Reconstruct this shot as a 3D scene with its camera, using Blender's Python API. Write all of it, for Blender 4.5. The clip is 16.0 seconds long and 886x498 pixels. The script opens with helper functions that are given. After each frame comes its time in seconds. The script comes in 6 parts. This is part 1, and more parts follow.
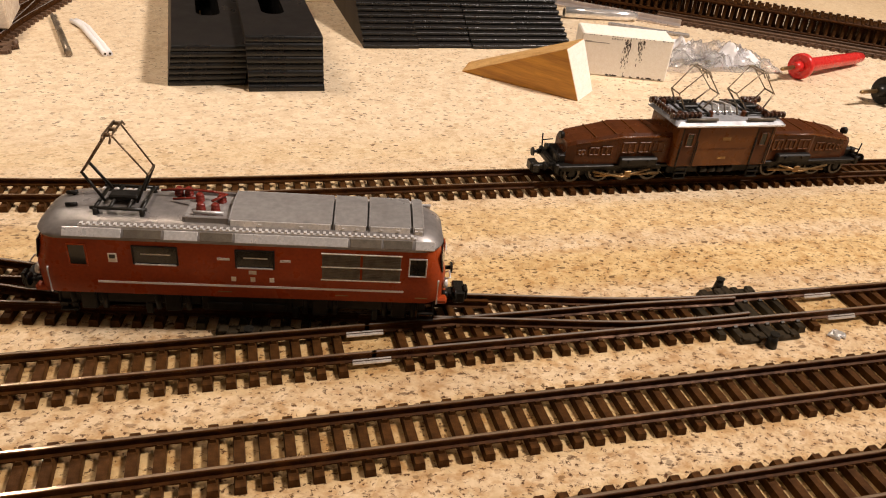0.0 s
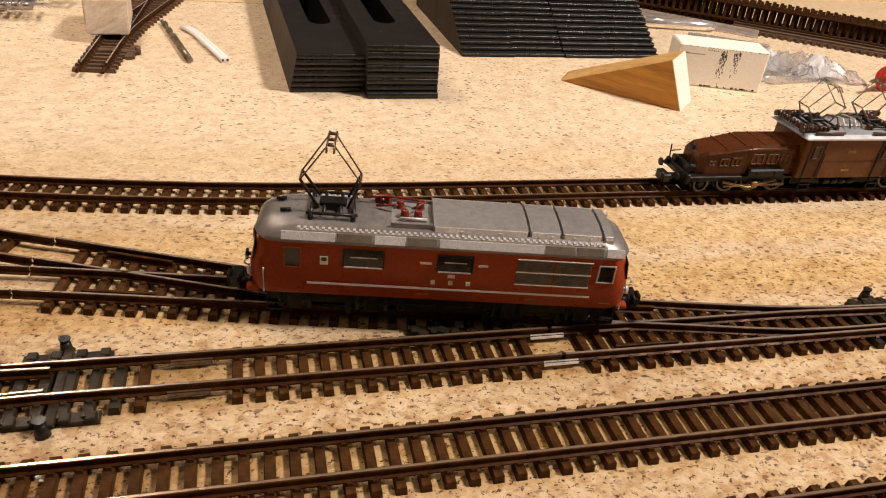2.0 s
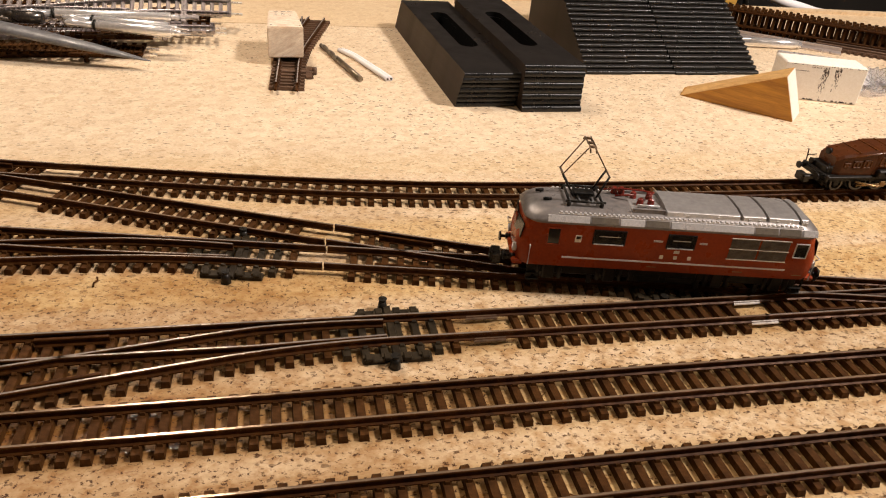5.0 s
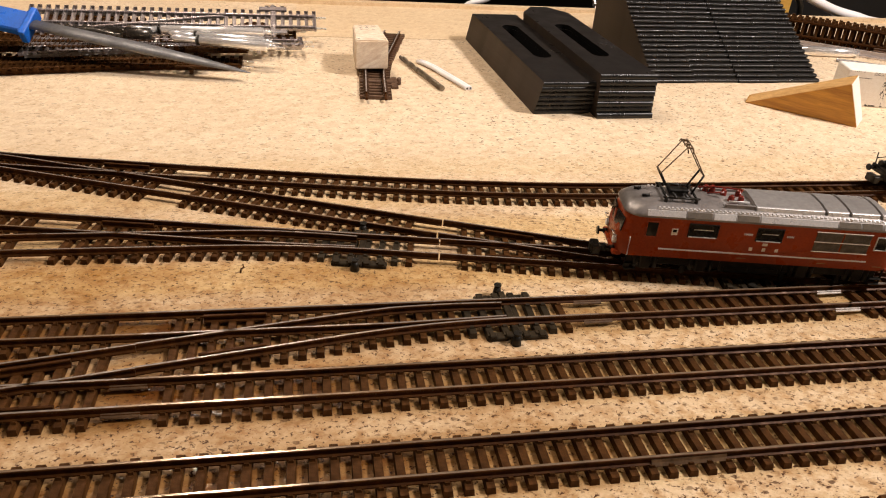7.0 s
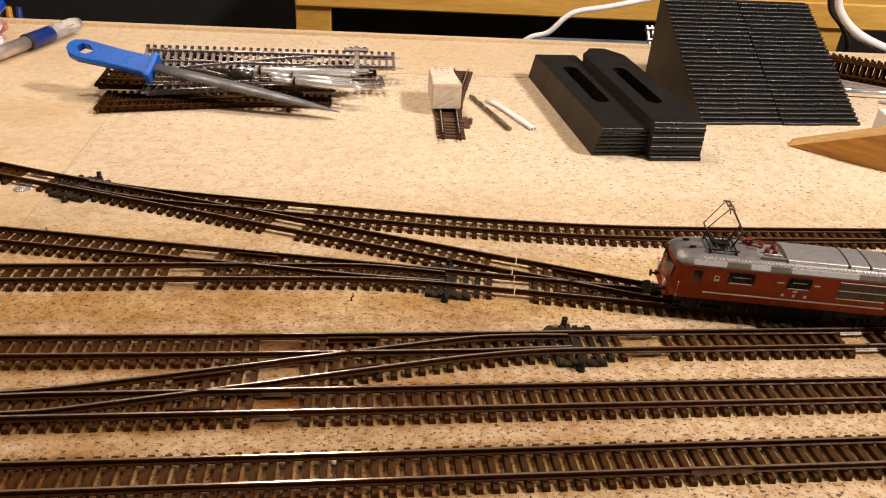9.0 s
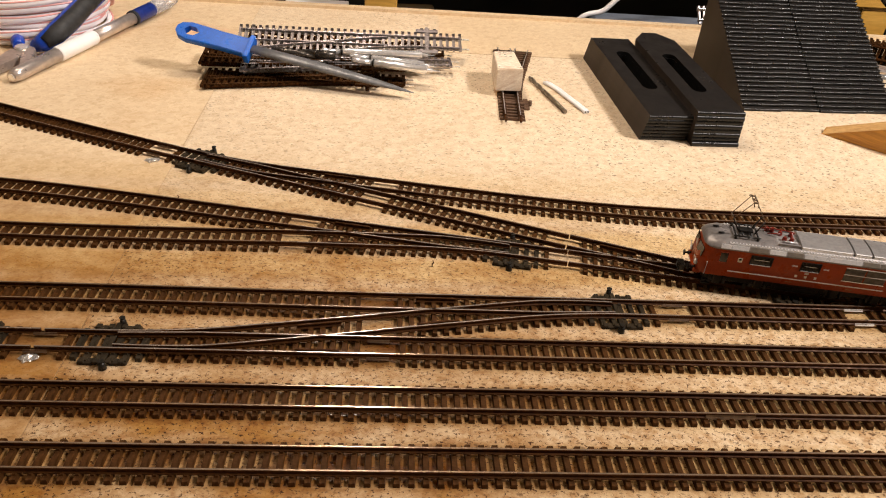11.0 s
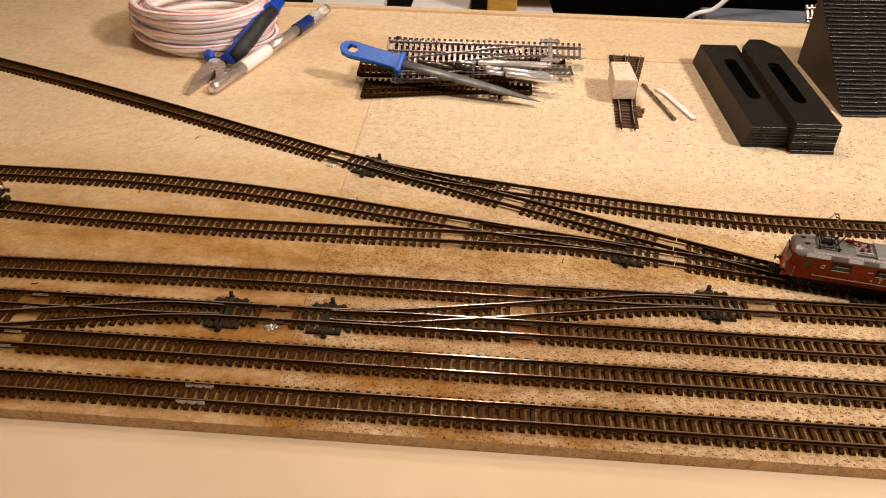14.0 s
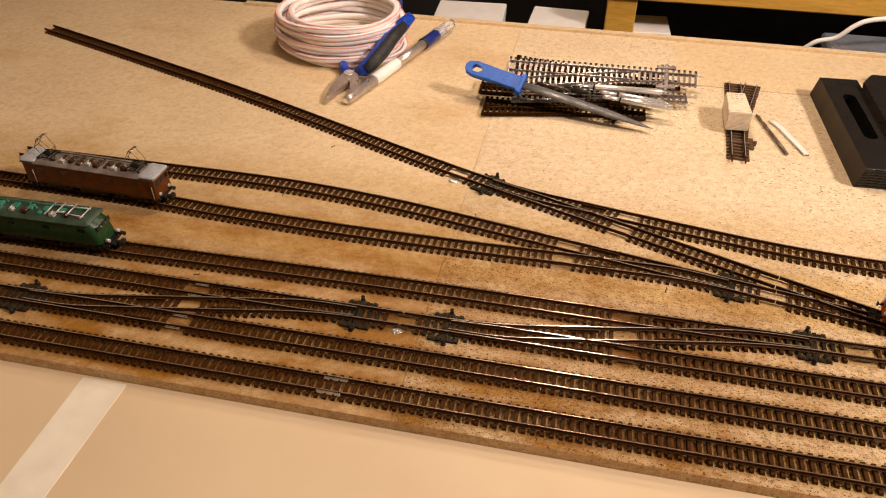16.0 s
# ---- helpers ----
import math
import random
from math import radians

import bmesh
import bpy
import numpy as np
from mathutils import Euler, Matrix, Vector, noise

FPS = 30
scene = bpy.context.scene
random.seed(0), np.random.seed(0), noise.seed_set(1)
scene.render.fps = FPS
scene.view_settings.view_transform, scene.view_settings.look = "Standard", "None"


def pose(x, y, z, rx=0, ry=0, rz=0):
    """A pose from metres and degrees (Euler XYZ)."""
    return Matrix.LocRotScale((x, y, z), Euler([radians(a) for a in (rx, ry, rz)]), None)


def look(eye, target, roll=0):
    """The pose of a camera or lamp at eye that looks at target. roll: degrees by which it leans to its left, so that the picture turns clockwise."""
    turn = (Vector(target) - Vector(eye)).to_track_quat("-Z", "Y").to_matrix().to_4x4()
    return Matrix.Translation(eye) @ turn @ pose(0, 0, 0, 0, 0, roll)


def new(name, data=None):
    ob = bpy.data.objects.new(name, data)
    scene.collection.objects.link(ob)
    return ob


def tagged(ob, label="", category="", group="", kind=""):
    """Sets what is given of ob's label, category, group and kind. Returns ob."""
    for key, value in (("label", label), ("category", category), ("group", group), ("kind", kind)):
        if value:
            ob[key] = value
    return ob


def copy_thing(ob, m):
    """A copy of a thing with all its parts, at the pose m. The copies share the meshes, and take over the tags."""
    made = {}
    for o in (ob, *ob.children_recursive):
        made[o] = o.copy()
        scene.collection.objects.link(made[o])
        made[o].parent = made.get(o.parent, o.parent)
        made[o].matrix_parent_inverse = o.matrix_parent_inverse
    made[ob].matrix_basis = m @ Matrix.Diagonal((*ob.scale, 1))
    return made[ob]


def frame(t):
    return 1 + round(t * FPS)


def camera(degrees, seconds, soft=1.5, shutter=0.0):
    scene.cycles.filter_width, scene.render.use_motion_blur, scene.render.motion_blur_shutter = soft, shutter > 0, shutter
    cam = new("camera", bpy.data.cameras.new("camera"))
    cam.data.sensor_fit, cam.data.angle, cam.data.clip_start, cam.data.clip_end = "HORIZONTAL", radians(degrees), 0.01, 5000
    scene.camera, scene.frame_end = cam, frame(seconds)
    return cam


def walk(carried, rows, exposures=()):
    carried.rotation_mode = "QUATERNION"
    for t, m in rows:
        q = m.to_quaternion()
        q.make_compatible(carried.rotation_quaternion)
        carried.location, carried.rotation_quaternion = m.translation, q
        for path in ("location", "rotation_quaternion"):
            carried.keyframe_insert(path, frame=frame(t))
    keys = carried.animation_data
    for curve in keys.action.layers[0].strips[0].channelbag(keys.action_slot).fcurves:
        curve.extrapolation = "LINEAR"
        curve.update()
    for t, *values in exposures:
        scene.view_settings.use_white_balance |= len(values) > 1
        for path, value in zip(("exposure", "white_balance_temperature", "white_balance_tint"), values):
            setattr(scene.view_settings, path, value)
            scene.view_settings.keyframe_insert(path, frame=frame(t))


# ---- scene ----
cam = camera(62.08, 16.0, soft=1.1)
# seconds, eye and target in millimetres, roll
PATH = [
    (0, (65.78, -328.37, 106.99), (117.72, -166.18, 2.13), 6.34),
    (0.5, (52.37, -325.12, 105.08), (106.08, -163.74, -0.15), 6.39),
    (1, (50.24, -325.84, 106.12), (100.55, -164.07, -0.17), 6.26),
    (1.5, (36.64, -325.93, 106.79), (85.60, -163.23, 1.27), 6.32),
    (2, (25.47, -324.91, 108.20), (74.10, -161.61, 3.47), 6.61),
    (2.5, (14.36, -327.11, 111.31), (61.98, -163.25, 7.00), 6.71),
    (3, (5.42, -333.03, 112.41), (52.75, -169.43, 7.54), 7.01),
    (3.5, (-4.56, -336.65, 113.95), (43.60, -172.72, 9.99), 7.24),
    (4, (-17.06, -339.81, 114.60), (30.74, -175.34, 11.34), 7.25),
    (4.5, (-30.14, -346.18, 115.98), (15.62, -180.55, 13.63), 6.47),
    (7, (-68.48, -368.45, 121.60), (-33.62, -198.95, 21.32), 4.37),
    (7.5, (-73.65, -376.42, 130.07), (-41.70, -205.62, 31.04), 4.38),
    (8, (-76.39, -383.84, 137.38), (-47.69, -213.38, 36.79), 3.84),
    (8.5, (-82.93, -390.20, 144.82), (-56.85, -219.02, 44.74), 3.91),
    (11, (-107.89, -438.01, 191.09), (-94.17, -273.50, 78.17), 4.55),
    (11.5, (-112.99, -447.03, 196.49), (-103.71, -284.51, 80.30), 3.79),
    (12, (-116.80, -456.72, 210.04), (-111.15, -295.25, 92.16), 3.03),
    (12.5, (-126.18, -467.13, 225.94), (-124.82, -305.75, 107.81), 2.95),
    (13, (-130.44, -475.48, 233.18), (-131.85, -315.58, 113.05), 2.53),
    (13.5, (-133.18, -483.31, 241.93), (-141.12, -326.11, 118.55), 1.05),
    (14, (-135.70, -492.90, 256.14), (-145.83, -335.92, 132.64), 0.92),
    (14.5, (-140.06, -500.28, 267.46), (-156.80, -347.16, 139.90), -0.25),
    (15, (-144.00, -506.46, 278.64), (-166.98, -353.90, 151.38), -0.67),
    (15.5, (-148.01, -509.24, 283.53), (-175.92, -359.16, 154.32), -0.15),
    (16, (-149.33, -513.41, 294.92), (-182.67, -362.26, 168.27), -0.34),
]

MM = 0.001
EXPOSURES = [(0, -0.02, 6500, 10), (4.5, 0.04, 6450, 10), (7.5, 0.13, 6300, 10), (12.0, 0.12, 6250, 8), (14.0, 0.02, 6750, 11), (16.0, 0.02, 7300, 14)]
walk(cam, [(t, look(Vector(e) * MM, Vector(g) * MM, r)) for t, e, g, r in PATH], EXPOSURES)

# ---- light: a warm lamp high on the right, a small one close over the tracks, two unseen fills, a dim room ----
world = bpy.data.worlds.new("room_air")
scene.world = world
world.use_nodes = True
world.node_tree.nodes["Background"].inputs[0].default_value = (1.0, 0.78, 0.55, 1)
world.node_tree.nodes["Background"].inputs[1].default_value = 0.05


def lamp(name, eye, target, size, watts, colour):
    data = bpy.data.lights.new(name, "AREA")
    data.shape, data.size, data.energy, data.color = "DISK", size * MM, watts, colour
    ob = new(name, data)
    ob.matrix_world = look(Vector(eye) * MM, Vector(target) * MM)
    return ob


lamp("high_lamp", (680, -330, 820), (60, -120, 0), 150, 13.0, (1.0, 0.87, 0.785))
lamp("desk_lamp", (-140, 110, 370), (-160, -60, 0), 64, 0.68, (1.0, 0.82, 0.67))
# added fill that lifts the left end; no lamp is known there
lamp("high_lamp", (-260, 120, 900), (-220, 60, 0), 200, 2.3, (1.0, 0.79, 0.60))
# added fill from the front for the flanks, not a fitting of the room
lamp("front_fill", (-200, -1100, 1500), (0, -150, 0), 500, 0.9, (1.0, 0.84, 0.70))


# ---- materials ----
def material(name, rough=0.5, metal=0.0, colour=(0.5, 0.5, 0.5)):
    m = bpy.data.materials.new(name)
    m.use_nodes = True
    b = m.node_tree.nodes["Principled BSDF"]
    b.inputs["Base Color"].default_value = (*colour, 1)
    b.inputs["Roughness"].default_value = rough
    b.inputs["Metallic"].default_value = metal
    return m, m.node_tree, b


def node(tree, kind, **sockets):
    n = tree.nodes.new(kind)
    for key, value in sockets.items():
        n.inputs[key.replace("_", " ")].default_value = value
    return n


def coords(tree, scale=(1, 1, 1), rot=(0, 0, 0), order="POINT"):
    tc = tree.nodes.new("ShaderNodeTexCoord")
    mp = tree.nodes.new("ShaderNodeMapping")
    mp.vector_type = order
    mp.inputs["Scale"].default_value = scale
    mp.inputs["Rotation"].default_value = rot
    tree.links.new(tc.outputs["Object"], mp.inputs["Vector"])
    return mp.outputs["Vector"]


def noise_tex(tree, vec, scale, detail=4.0, rough=0.55):
    n = node(tree, "ShaderNodeTexNoise", Scale=scale, Detail=detail, Roughness=rough)
    tree.links.new(vec, n.inputs["Vector"])
    return n.outputs["Fac"]


def ramp(tree, fac, stops):
    r = tree.nodes.new("ShaderNodeValToRGB")
    e = r.color_ramp.elements
    while len(e) < len(stops):
        e.new(0.5)
    for k, (p, c) in enumerate(stops):
        e[k].position = p
        e[k].color = (*c, 1) if len(c) == 3 else c
    tree.links.new(fac, r.inputs["Fac"])
    return r.outputs["Color"]


def mix(tree, fac, a, b, mode="MIX"):
    n = tree.nodes.new("ShaderNodeMix")
    n.data_type, n.blend_type = "RGBA", mode
    for sock, v in ((n.inputs[0], fac), (n.inputs[6], a), (n.inputs[7], b)):
        if isinstance(v, (int, float)):
            sock.default_value = v
        elif isinstance(v, tuple):
            sock.default_value = (*v, 1)
        else:
            tree.links.new(v, sock)
    return n.outputs[2]


def bump(tree, bsdf, height, strength=0.3, distance=0.0003):
    n = node(tree, "ShaderNodeBump", Strength=strength, Distance=distance)
    tree.links.new(height, n.inputs["Height"])
    tree.links.new(n.outputs["Normal"], bsdf.inputs["Normal"])


def worn(name, dark, light, scale, rough=0.5, metal=0.0, relief=0.2, distance=0.00015, spread=(0.35, 0.65)):
    """A surface that varies at two scales between two colours."""
    m, t, b = material(name, rough, metal)
    v = coords(t)
    info = t.nodes.new("ShaderNodeObjectInfo")
    a = noise_tex(t, v, scale, 5)
    c = ramp(t, a, [(spread[0], dark), (spread[1], light)])
    fine = noise_tex(t, v, scale * 7, 3)
    c = mix(t, 0.5, c, ramp(t, fine, [(0.3, (0.72, 0.72, 0.72)), (0.7, (1.25, 1.25, 1.25))]), "MULTIPLY")
    c = mix(t, 0.35, c, ramp(t, info.outputs["Random"], [(0, (0.7, 0.7, 0.7)), (1, (1.25, 1.25, 1.25))]), "MULTIPLY")
    t.links.new(c, b.inputs["Base Color"])
    r = ramp(t, a, [(0.3, (min(1, rough + 0.12),) * 3), (0.7, (max(0.05, rough - 0.12),) * 3)])
    t.links.new(r, b.inputs["Roughness"])
    bump(t, b, fine, relief, distance)
    return m


def sums(tree, op, a, b):
    n = tree.nodes.new("ShaderNodeMath")
    n.operation = op
    for sock, v in zip(n.inputs, (a, b)):
        if isinstance(v, (int, float)):
            sock.default_value = v
        else:
            tree.links.new(v, sock)
    return n.outputs[0]


def slivers(t, scale, stretch, turn, share, size):
    """A mask of sharp little chips: some cells of a grid, each with a spot of its own size."""
    v = coords(t, stretch, (0, 0, turn))
    warp = node(t, "ShaderNodeTexNoise", Scale=scale * 1.7, Detail=2.0)
    t.links.new(v, warp.inputs["Vector"])
    bent = mix(t, 0.9 / scale, v, warp.outputs["Color"], "ADD")
    vor = node(t, "ShaderNodeTexVoronoi", Scale=scale, Randomness=1.0)
    t.links.new(bent, vor.inputs["Vector"])
    sep = t.nodes.new("ShaderNodeSeparateColor")
    t.links.new(vor.outputs["Color"], sep.inputs[0])
    reach = sums(t, "MULTIPLY", sums(t, "SUBTRACT", sep.outputs[0], 1.0 - share), size / share)
    return ramp(t, sums(t, "SUBTRACT", reach, vor.outputs["Distance"]), [(0.0, (0, 0, 0)), (0.05, (1, 1, 1))])


def plain(name, colour, rough, scale=60):
    """A nearly even colour with faint mottling and grazes."""
    m, t, b = material(name, rough)
    v = coords(t)
    c = mix(t, 1.0, ramp(t, noise_tex(t, v, scale, 4), [(0.32, (0.92, 0.905, 0.88)), (0.66, (1, 1, 1))]), colour, "MULTIPLY")
    t.links.new(c, b.inputs["Base Color"])
    t.links.new(ramp(t, noise_tex(t, v, scale * 5, 3), [(0.3, (rough + 0.1,) * 3), (0.7, (rough - 0.08,) * 3)]), b.inputs["Roughness"])
    return m


def chipboard(name, tint=(1, 1, 1), flecks=1.0, overspray_dim=True, stains=0.0, grainy=1.0):
    """Pressed wood chips: pale flakes, dark slivers, brown paint sprayed along the tracks, deepened to dim the front.
    """
    m, t, b = material(name, 0.55)
    v = coords(t, (1, 1.15, 1))
    warp = noise_tex(t, v, 260, 3)
    vor = node(t, "ShaderNodeTexVoronoi", Scale=330.0, Randomness=1.0)
    t.links.new(mix(t, 0.012, v, warp, "ADD"), vor.inputs["Vector"])
    sep = t.nodes.new("ShaderNodeSeparateColor")
    t.links.new(vor.outputs["Color"], sep.inputs[0])
    chips = ramp(t, sep.outputs[0], [(0.0, (0.68, 0.535, 0.335)), (0.25, (0.745, 0.61, 0.405)), (0.65, (0.80, 0.68, 0.475)), (1.0, (0.725, 0.585, 0.38))])
    grain = noise_tex(t, coords(t, (1, 1.12, 1), (0, 0, 0.1)), 900, 5, 0.6)
    c = mix(t, 0.3 * grainy, chips, ramp(t, grain, [(0.34, (0.68, 0.62, 0.55)), (0.56, (1.05, 1.04, 1.04))]), "MULTIPLY")
    blot = noise_tex(t, coords(t, (1, 1.1, 1)), 150, 4, 0.6)
    c = mix(t, 0.3 * grainy, c, ramp(t, blot, [(0.36, (0.74, 0.66, 0.57)), (0.56, (1.05, 1.05, 1.05))]), "MULTIPLY")
    tan = slivers(t, 430, (0.85, 1.2, 1), 0.25, 0.4, 0.46)
    c = mix(t, sums(t, "MULTIPLY", tan, 0.34 * grainy), c, (0.40, 0.235, 0.11))
    lines = node(t, "ShaderNodeTexVoronoi", Scale=310.0, Randomness=1.0)
    lines.feature = "DISTANCE_TO_EDGE"
    bent = node(t, "ShaderNodeTexNoise", Scale=700.0, Detail=3.0)
    vl = coords(t, (0.6, 1.35, 1), (0, 0, 0.15))
    t.links.new(vl, bent.inputs["Vector"])
    t.links.new(mix(t, 0.0022, vl, bent.outputs["Color"], "ADD"), lines.inputs["Vector"])
    seam = ramp(t, lines.outputs["Distance"], [(0.02, (1, 1, 1)), (0.07, (0, 0, 0))])
    broken = ramp(t, noise_tex(t, v, 240, 2), [(0.52, (0, 0, 0)), (0.62, (1, 1, 1))])
    place = t.nodes.new("ShaderNodeSeparateXYZ")
    t.links.new(coords(t), place.inputs[0])
    near = ramp(t, sums(t, "MULTIPLY", place.outputs[1], -3.4), [(0.24, (0, 0, 0)), (0.58, (0.85,) * 3), (0.9, (1, 1, 1))])
    east = ramp(t, sums(t, "ADD", sums(t, "MULTIPLY", place.outputs[0], 1.6), 0.5), [(0.15, (0.5,) * 3), (0.6, (1.0,) * 3)])
    seam = mix(t, 1.0, seam, east, "MULTIPLY")
    seam = mix(t, 1.0, seam, mix(t, near, (flecks * 0.4,) * 3, (flecks,) * 3), "MULTIPLY")
    c = mix(t, sums(t, "MULTIPLY", mix(t, 1.0, seam, broken, "MULTIPLY"), 0.4), c, (0.22, 0.115, 0.055))
    patchy = ramp(t, noise_tex(t, v, 12, 3), [(0.30, (0.30,) * 3), (0.62, (1, 1, 1))])
    dark = mix(t, 1.0, slivers(t, 560, (0.72, 1.3, 1), -0.2, 0.24, 0.48), slivers(t, 820, (0.8, 1.25, 1), 0.9, 0.2, 0.5), "LIGHTEN")
    crumbs = ramp(t, noise_tex(t, coords(t, (1, 1.2, 1), (0, 0, 0.3)), 640, 7, 0.74), [(0.565, (0, 0, 0)), (0.585, (1, 1, 1))])
    crumbs = mix(t, 1.0, crumbs, mix(t, 1.0, near, (min(1.0, grainy * 1.3 - 0.3),) * 3, "MULTIPLY"), "MULTIPLY")
    rust = ramp(t, noise_tex(t, coords(t, (1, 1.2, 1), (0, 0, 0.7)), 230, 5, 0.65), [(0.47, (0, 0, 0)), (0.62, (0.62 * grainy,) * 3)])
    c = mix(t, mix(t, 1.0, rust, near, "MULTIPLY"), c, mix(t, 1.0, c, (0.62, 0.43, 0.22), "MULTIPLY"))
    c = mix(t, crumbs, c, (0.085, 0.034, 0.010))
    dark = mix(t, 1.0, mix(t, 1.0, dark, mix(t, 1.0, patchy, east, "MULTIPLY"), "MULTIPLY"), (flecks,) * 3, "MULTIPLY")
    c = mix(t, dark, c, (0.085, 0.034, 0.010))
    big = noise_tex(t, v, 7, 4)
    c = mix(t, 0.5, c, ramp(t, big, [(0.3, (0.84, 0.78, 0.71)), (0.62, (1.06, 1.05, 1.05))]), "MULTIPLY")
    if overspray_dim:
        cloud = ramp(t, noise_tex(t, coords(t, (1, 1.8, 1)), 26, 5, 0.62), [(0.34, (0.4,) * 3), (0.62, (1, 1, 1))])
        fade = ramp(t, sums(t, "ADD", sums(t, "MULTIPLY", place.outputs[0], 2.0), 0.5), [(0.32, (1, 1, 1)), (0.54, (0.36,) * 3), (0.95, (0.38,) * 3)])
        # sprayed paint, deepened towards the front to offset the lamps' brightness there
        spray_dim = mix(t, 1.0, mix(t, 1.0, near, fade, "MULTIPLY"), cloud, "MULTIPLY")
        c = mix(t, spray_dim, c, mix(t, 1.0, c, (0.45, 0.276, 0.084), "MULTIPLY"))
        # paint sprayed on the four straight tracks, which lie 26.8 mm apart
        beat = sums(t, "FRACT", sums(t, "MULTIPLY", sums(t, "ADD", place.outputs[1], 0.2968), 1 / 0.02675), 0.0)
        band = ramp(t, sums(t, "ABSOLUTE", sums(t, "SUBTRACT", beat, 0.5), 0.0), [(0.22, (1, 1, 1)), (0.42, (0, 0, 0))])
        wet = mix(t, 1.0, band, near, "MULTIPLY")
        # thin amber film of varnish over the yard, thickest between the sleepers
        c = mix(t, near, c, mix(t, 1.0, c, (1.0, 0.99, 0.945), "MULTIPLY"))
        c = mix(t, wet, c, mix(t, 1.0, c, (0.98, 0.91, 0.68), "MULTIPLY"))
        rows = ramp(t, sums(t, "MULTIPLY", place.outputs[1], -3.4), [(0.62, (0, 0, 0)), (0.68, (1, 1, 1))])
        west = ramp(t, sums(t, "ADD", sums(t, "MULTIPLY", place.outputs[0], -2.0), 0.3), [(0.12, (0.28,) * 3), (0.48, (0.94,) * 3)])
        band = mix(t, 1.0, mix(t, 1.0, band, rows, "MULTIPLY"), mix(t, 1.0, west, cloud, "MULTIPLY"), "MULTIPLY")
        c = mix(t, band, c, mix(t, 1.0, c, (0.32, 0.205, 0.10), "MULTIPLY"))
    if stains:
        spot = ramp(t, noise_tex(t, coords(t, (1, 1.6, 1)), 9, 4, 0.55), [(0.54, (0, 0, 0)), (0.70, (1, 1, 1))])
        c = mix(t, sums(t, "MULTIPLY", spot, stains), c, mix(t, 1.0, c, (0.78, 0.60, 0.40), "MULTIPLY"))
    c = mix(t, 1.0, c, tint, "MULTIPLY")
    t.links.new(c, b.inputs["Base Color"])
    gloss = ramp(t, grain, [(0.3, (0.66,) * 3), (0.7, (0.42,) * 3)])
    if overspray_dim:
        drops = ramp(t, noise_tex(t, v, 420, 2), [(0.54, (0, 0, 0)), (0.63, (1, 1, 1))])
        drops = mix(t, 1.0, drops, wet, "MULTIPLY")
        gloss = mix(t, drops, gloss, (0.14,) * 3)
        grain = sums(t, "ADD", grain, sums(t, "MULTIPLY", drops, 1.2))
    t.links.new(gloss, b.inputs["Roughness"])
    bump(t, b, grain, 0.25, 0.0002)
    return m


def wood(name, dark, light, scale=60, axis=(1, 8, 8), rough=0.5, rot=(0, 0, 0)):
    m, t, b = material(name, rough)
    v = coords(t, tuple(1 / a for a in axis), rot, "TEXTURE")
    n = noise_tex(t, v, scale, 6, 0.6)
    f = noise_tex(t, v, scale * 6, 4, 0.6)
    c = ramp(t, n, [(0.3, dark), (0.5, tuple((p + q) / 2 for p, q in zip(dark, light))), (0.68, light)])
    c = mix(t, 0.5, c, ramp(t, f, [(0.35, (0.75, 0.72, 0.68)), (0.6, (1.08, 1.07, 1.05))]), "MULTIPLY")
    t.links.new(c, b.inputs["Base Color"])
    bump(t, b, f, 0.25, 0.0002)
    return m


BOARD = chipboard("chipboard", (1.0, 1.0, 1.06), 0.85)
PLAIN_BOARD = chipboard("plain_chipboard", (1.0, 0.96, 0.945), 0.22, True, 0.5, 0.5)
BOARD_EDGE = chipboard("chipboard_edge", (0.80, 0.68, 0.54), 0.6, False, 0.0, 0.6)
STRIP = chipboard("strip_board", (0.98, 0.93, 0.89), 0.25, False, 0.0, 0.5)
PALE = plain("pale_panel", (0.76, 0.60, 0.41), 0.5, 9)
SLEEPER = worn("brown_sleeper", (0.036, 0.0141, 0.0035), (0.079, 0.0328, 0.0089), 500, 0.58, 0, 0.25)
RAIL = worn("painted_rail", (0.034, 0.0120, 0.0032), (0.070, 0.0265, 0.0068), 420, 0.42, 0.1, 0.2)
HEAD = worn("rail_head", (0.42, 0.285, 0.175), (0.58, 0.43, 0.30), 40, 0.21, 0.68, 0.03)
POLISHED = worn("polished_turnout_rail", (0.56, 0.46, 0.37), (0.72, 0.62, 0.53), 40, 0.22, 0.72, 0.03)
BRIGHT = worn("bare_nickel", (0.78, 0.74, 0.68), (0.90, 0.87, 0.82), 300, 0.30, 0.75, 0.06)
BLACK = worn("black_plastic", (0.009, 0.008, 0.006), (0.022, 0.019, 0.015), 300, 0.33, 0, 0.12)

JOINER = worn("dull_joiner", (0.085, 0.048, 0.024), (0.20, 0.125, 0.07), 260, 0.38, 0.3, 0.1)
TIE_BLACK = worn("dusty_black_plastic", (0.016, 0.0115, 0.0065), (0.042, 0.031, 0.0185), 350, 0.42, 0, 0.2)
for matt in (BOARD, PLAIN_BOARD):
    matt.node_tree.nodes["Principled BSDF"].inputs["Specular IOR Level"].default_value = 0.17
for dull, gleam in ((SLEEPER, 0.07), (RAIL, 0.07), (TIE_BLACK, 0.12)):
    dull.node_tree.nodes["Principled BSDF"].inputs["Specular IOR Level"].default_value = gleam


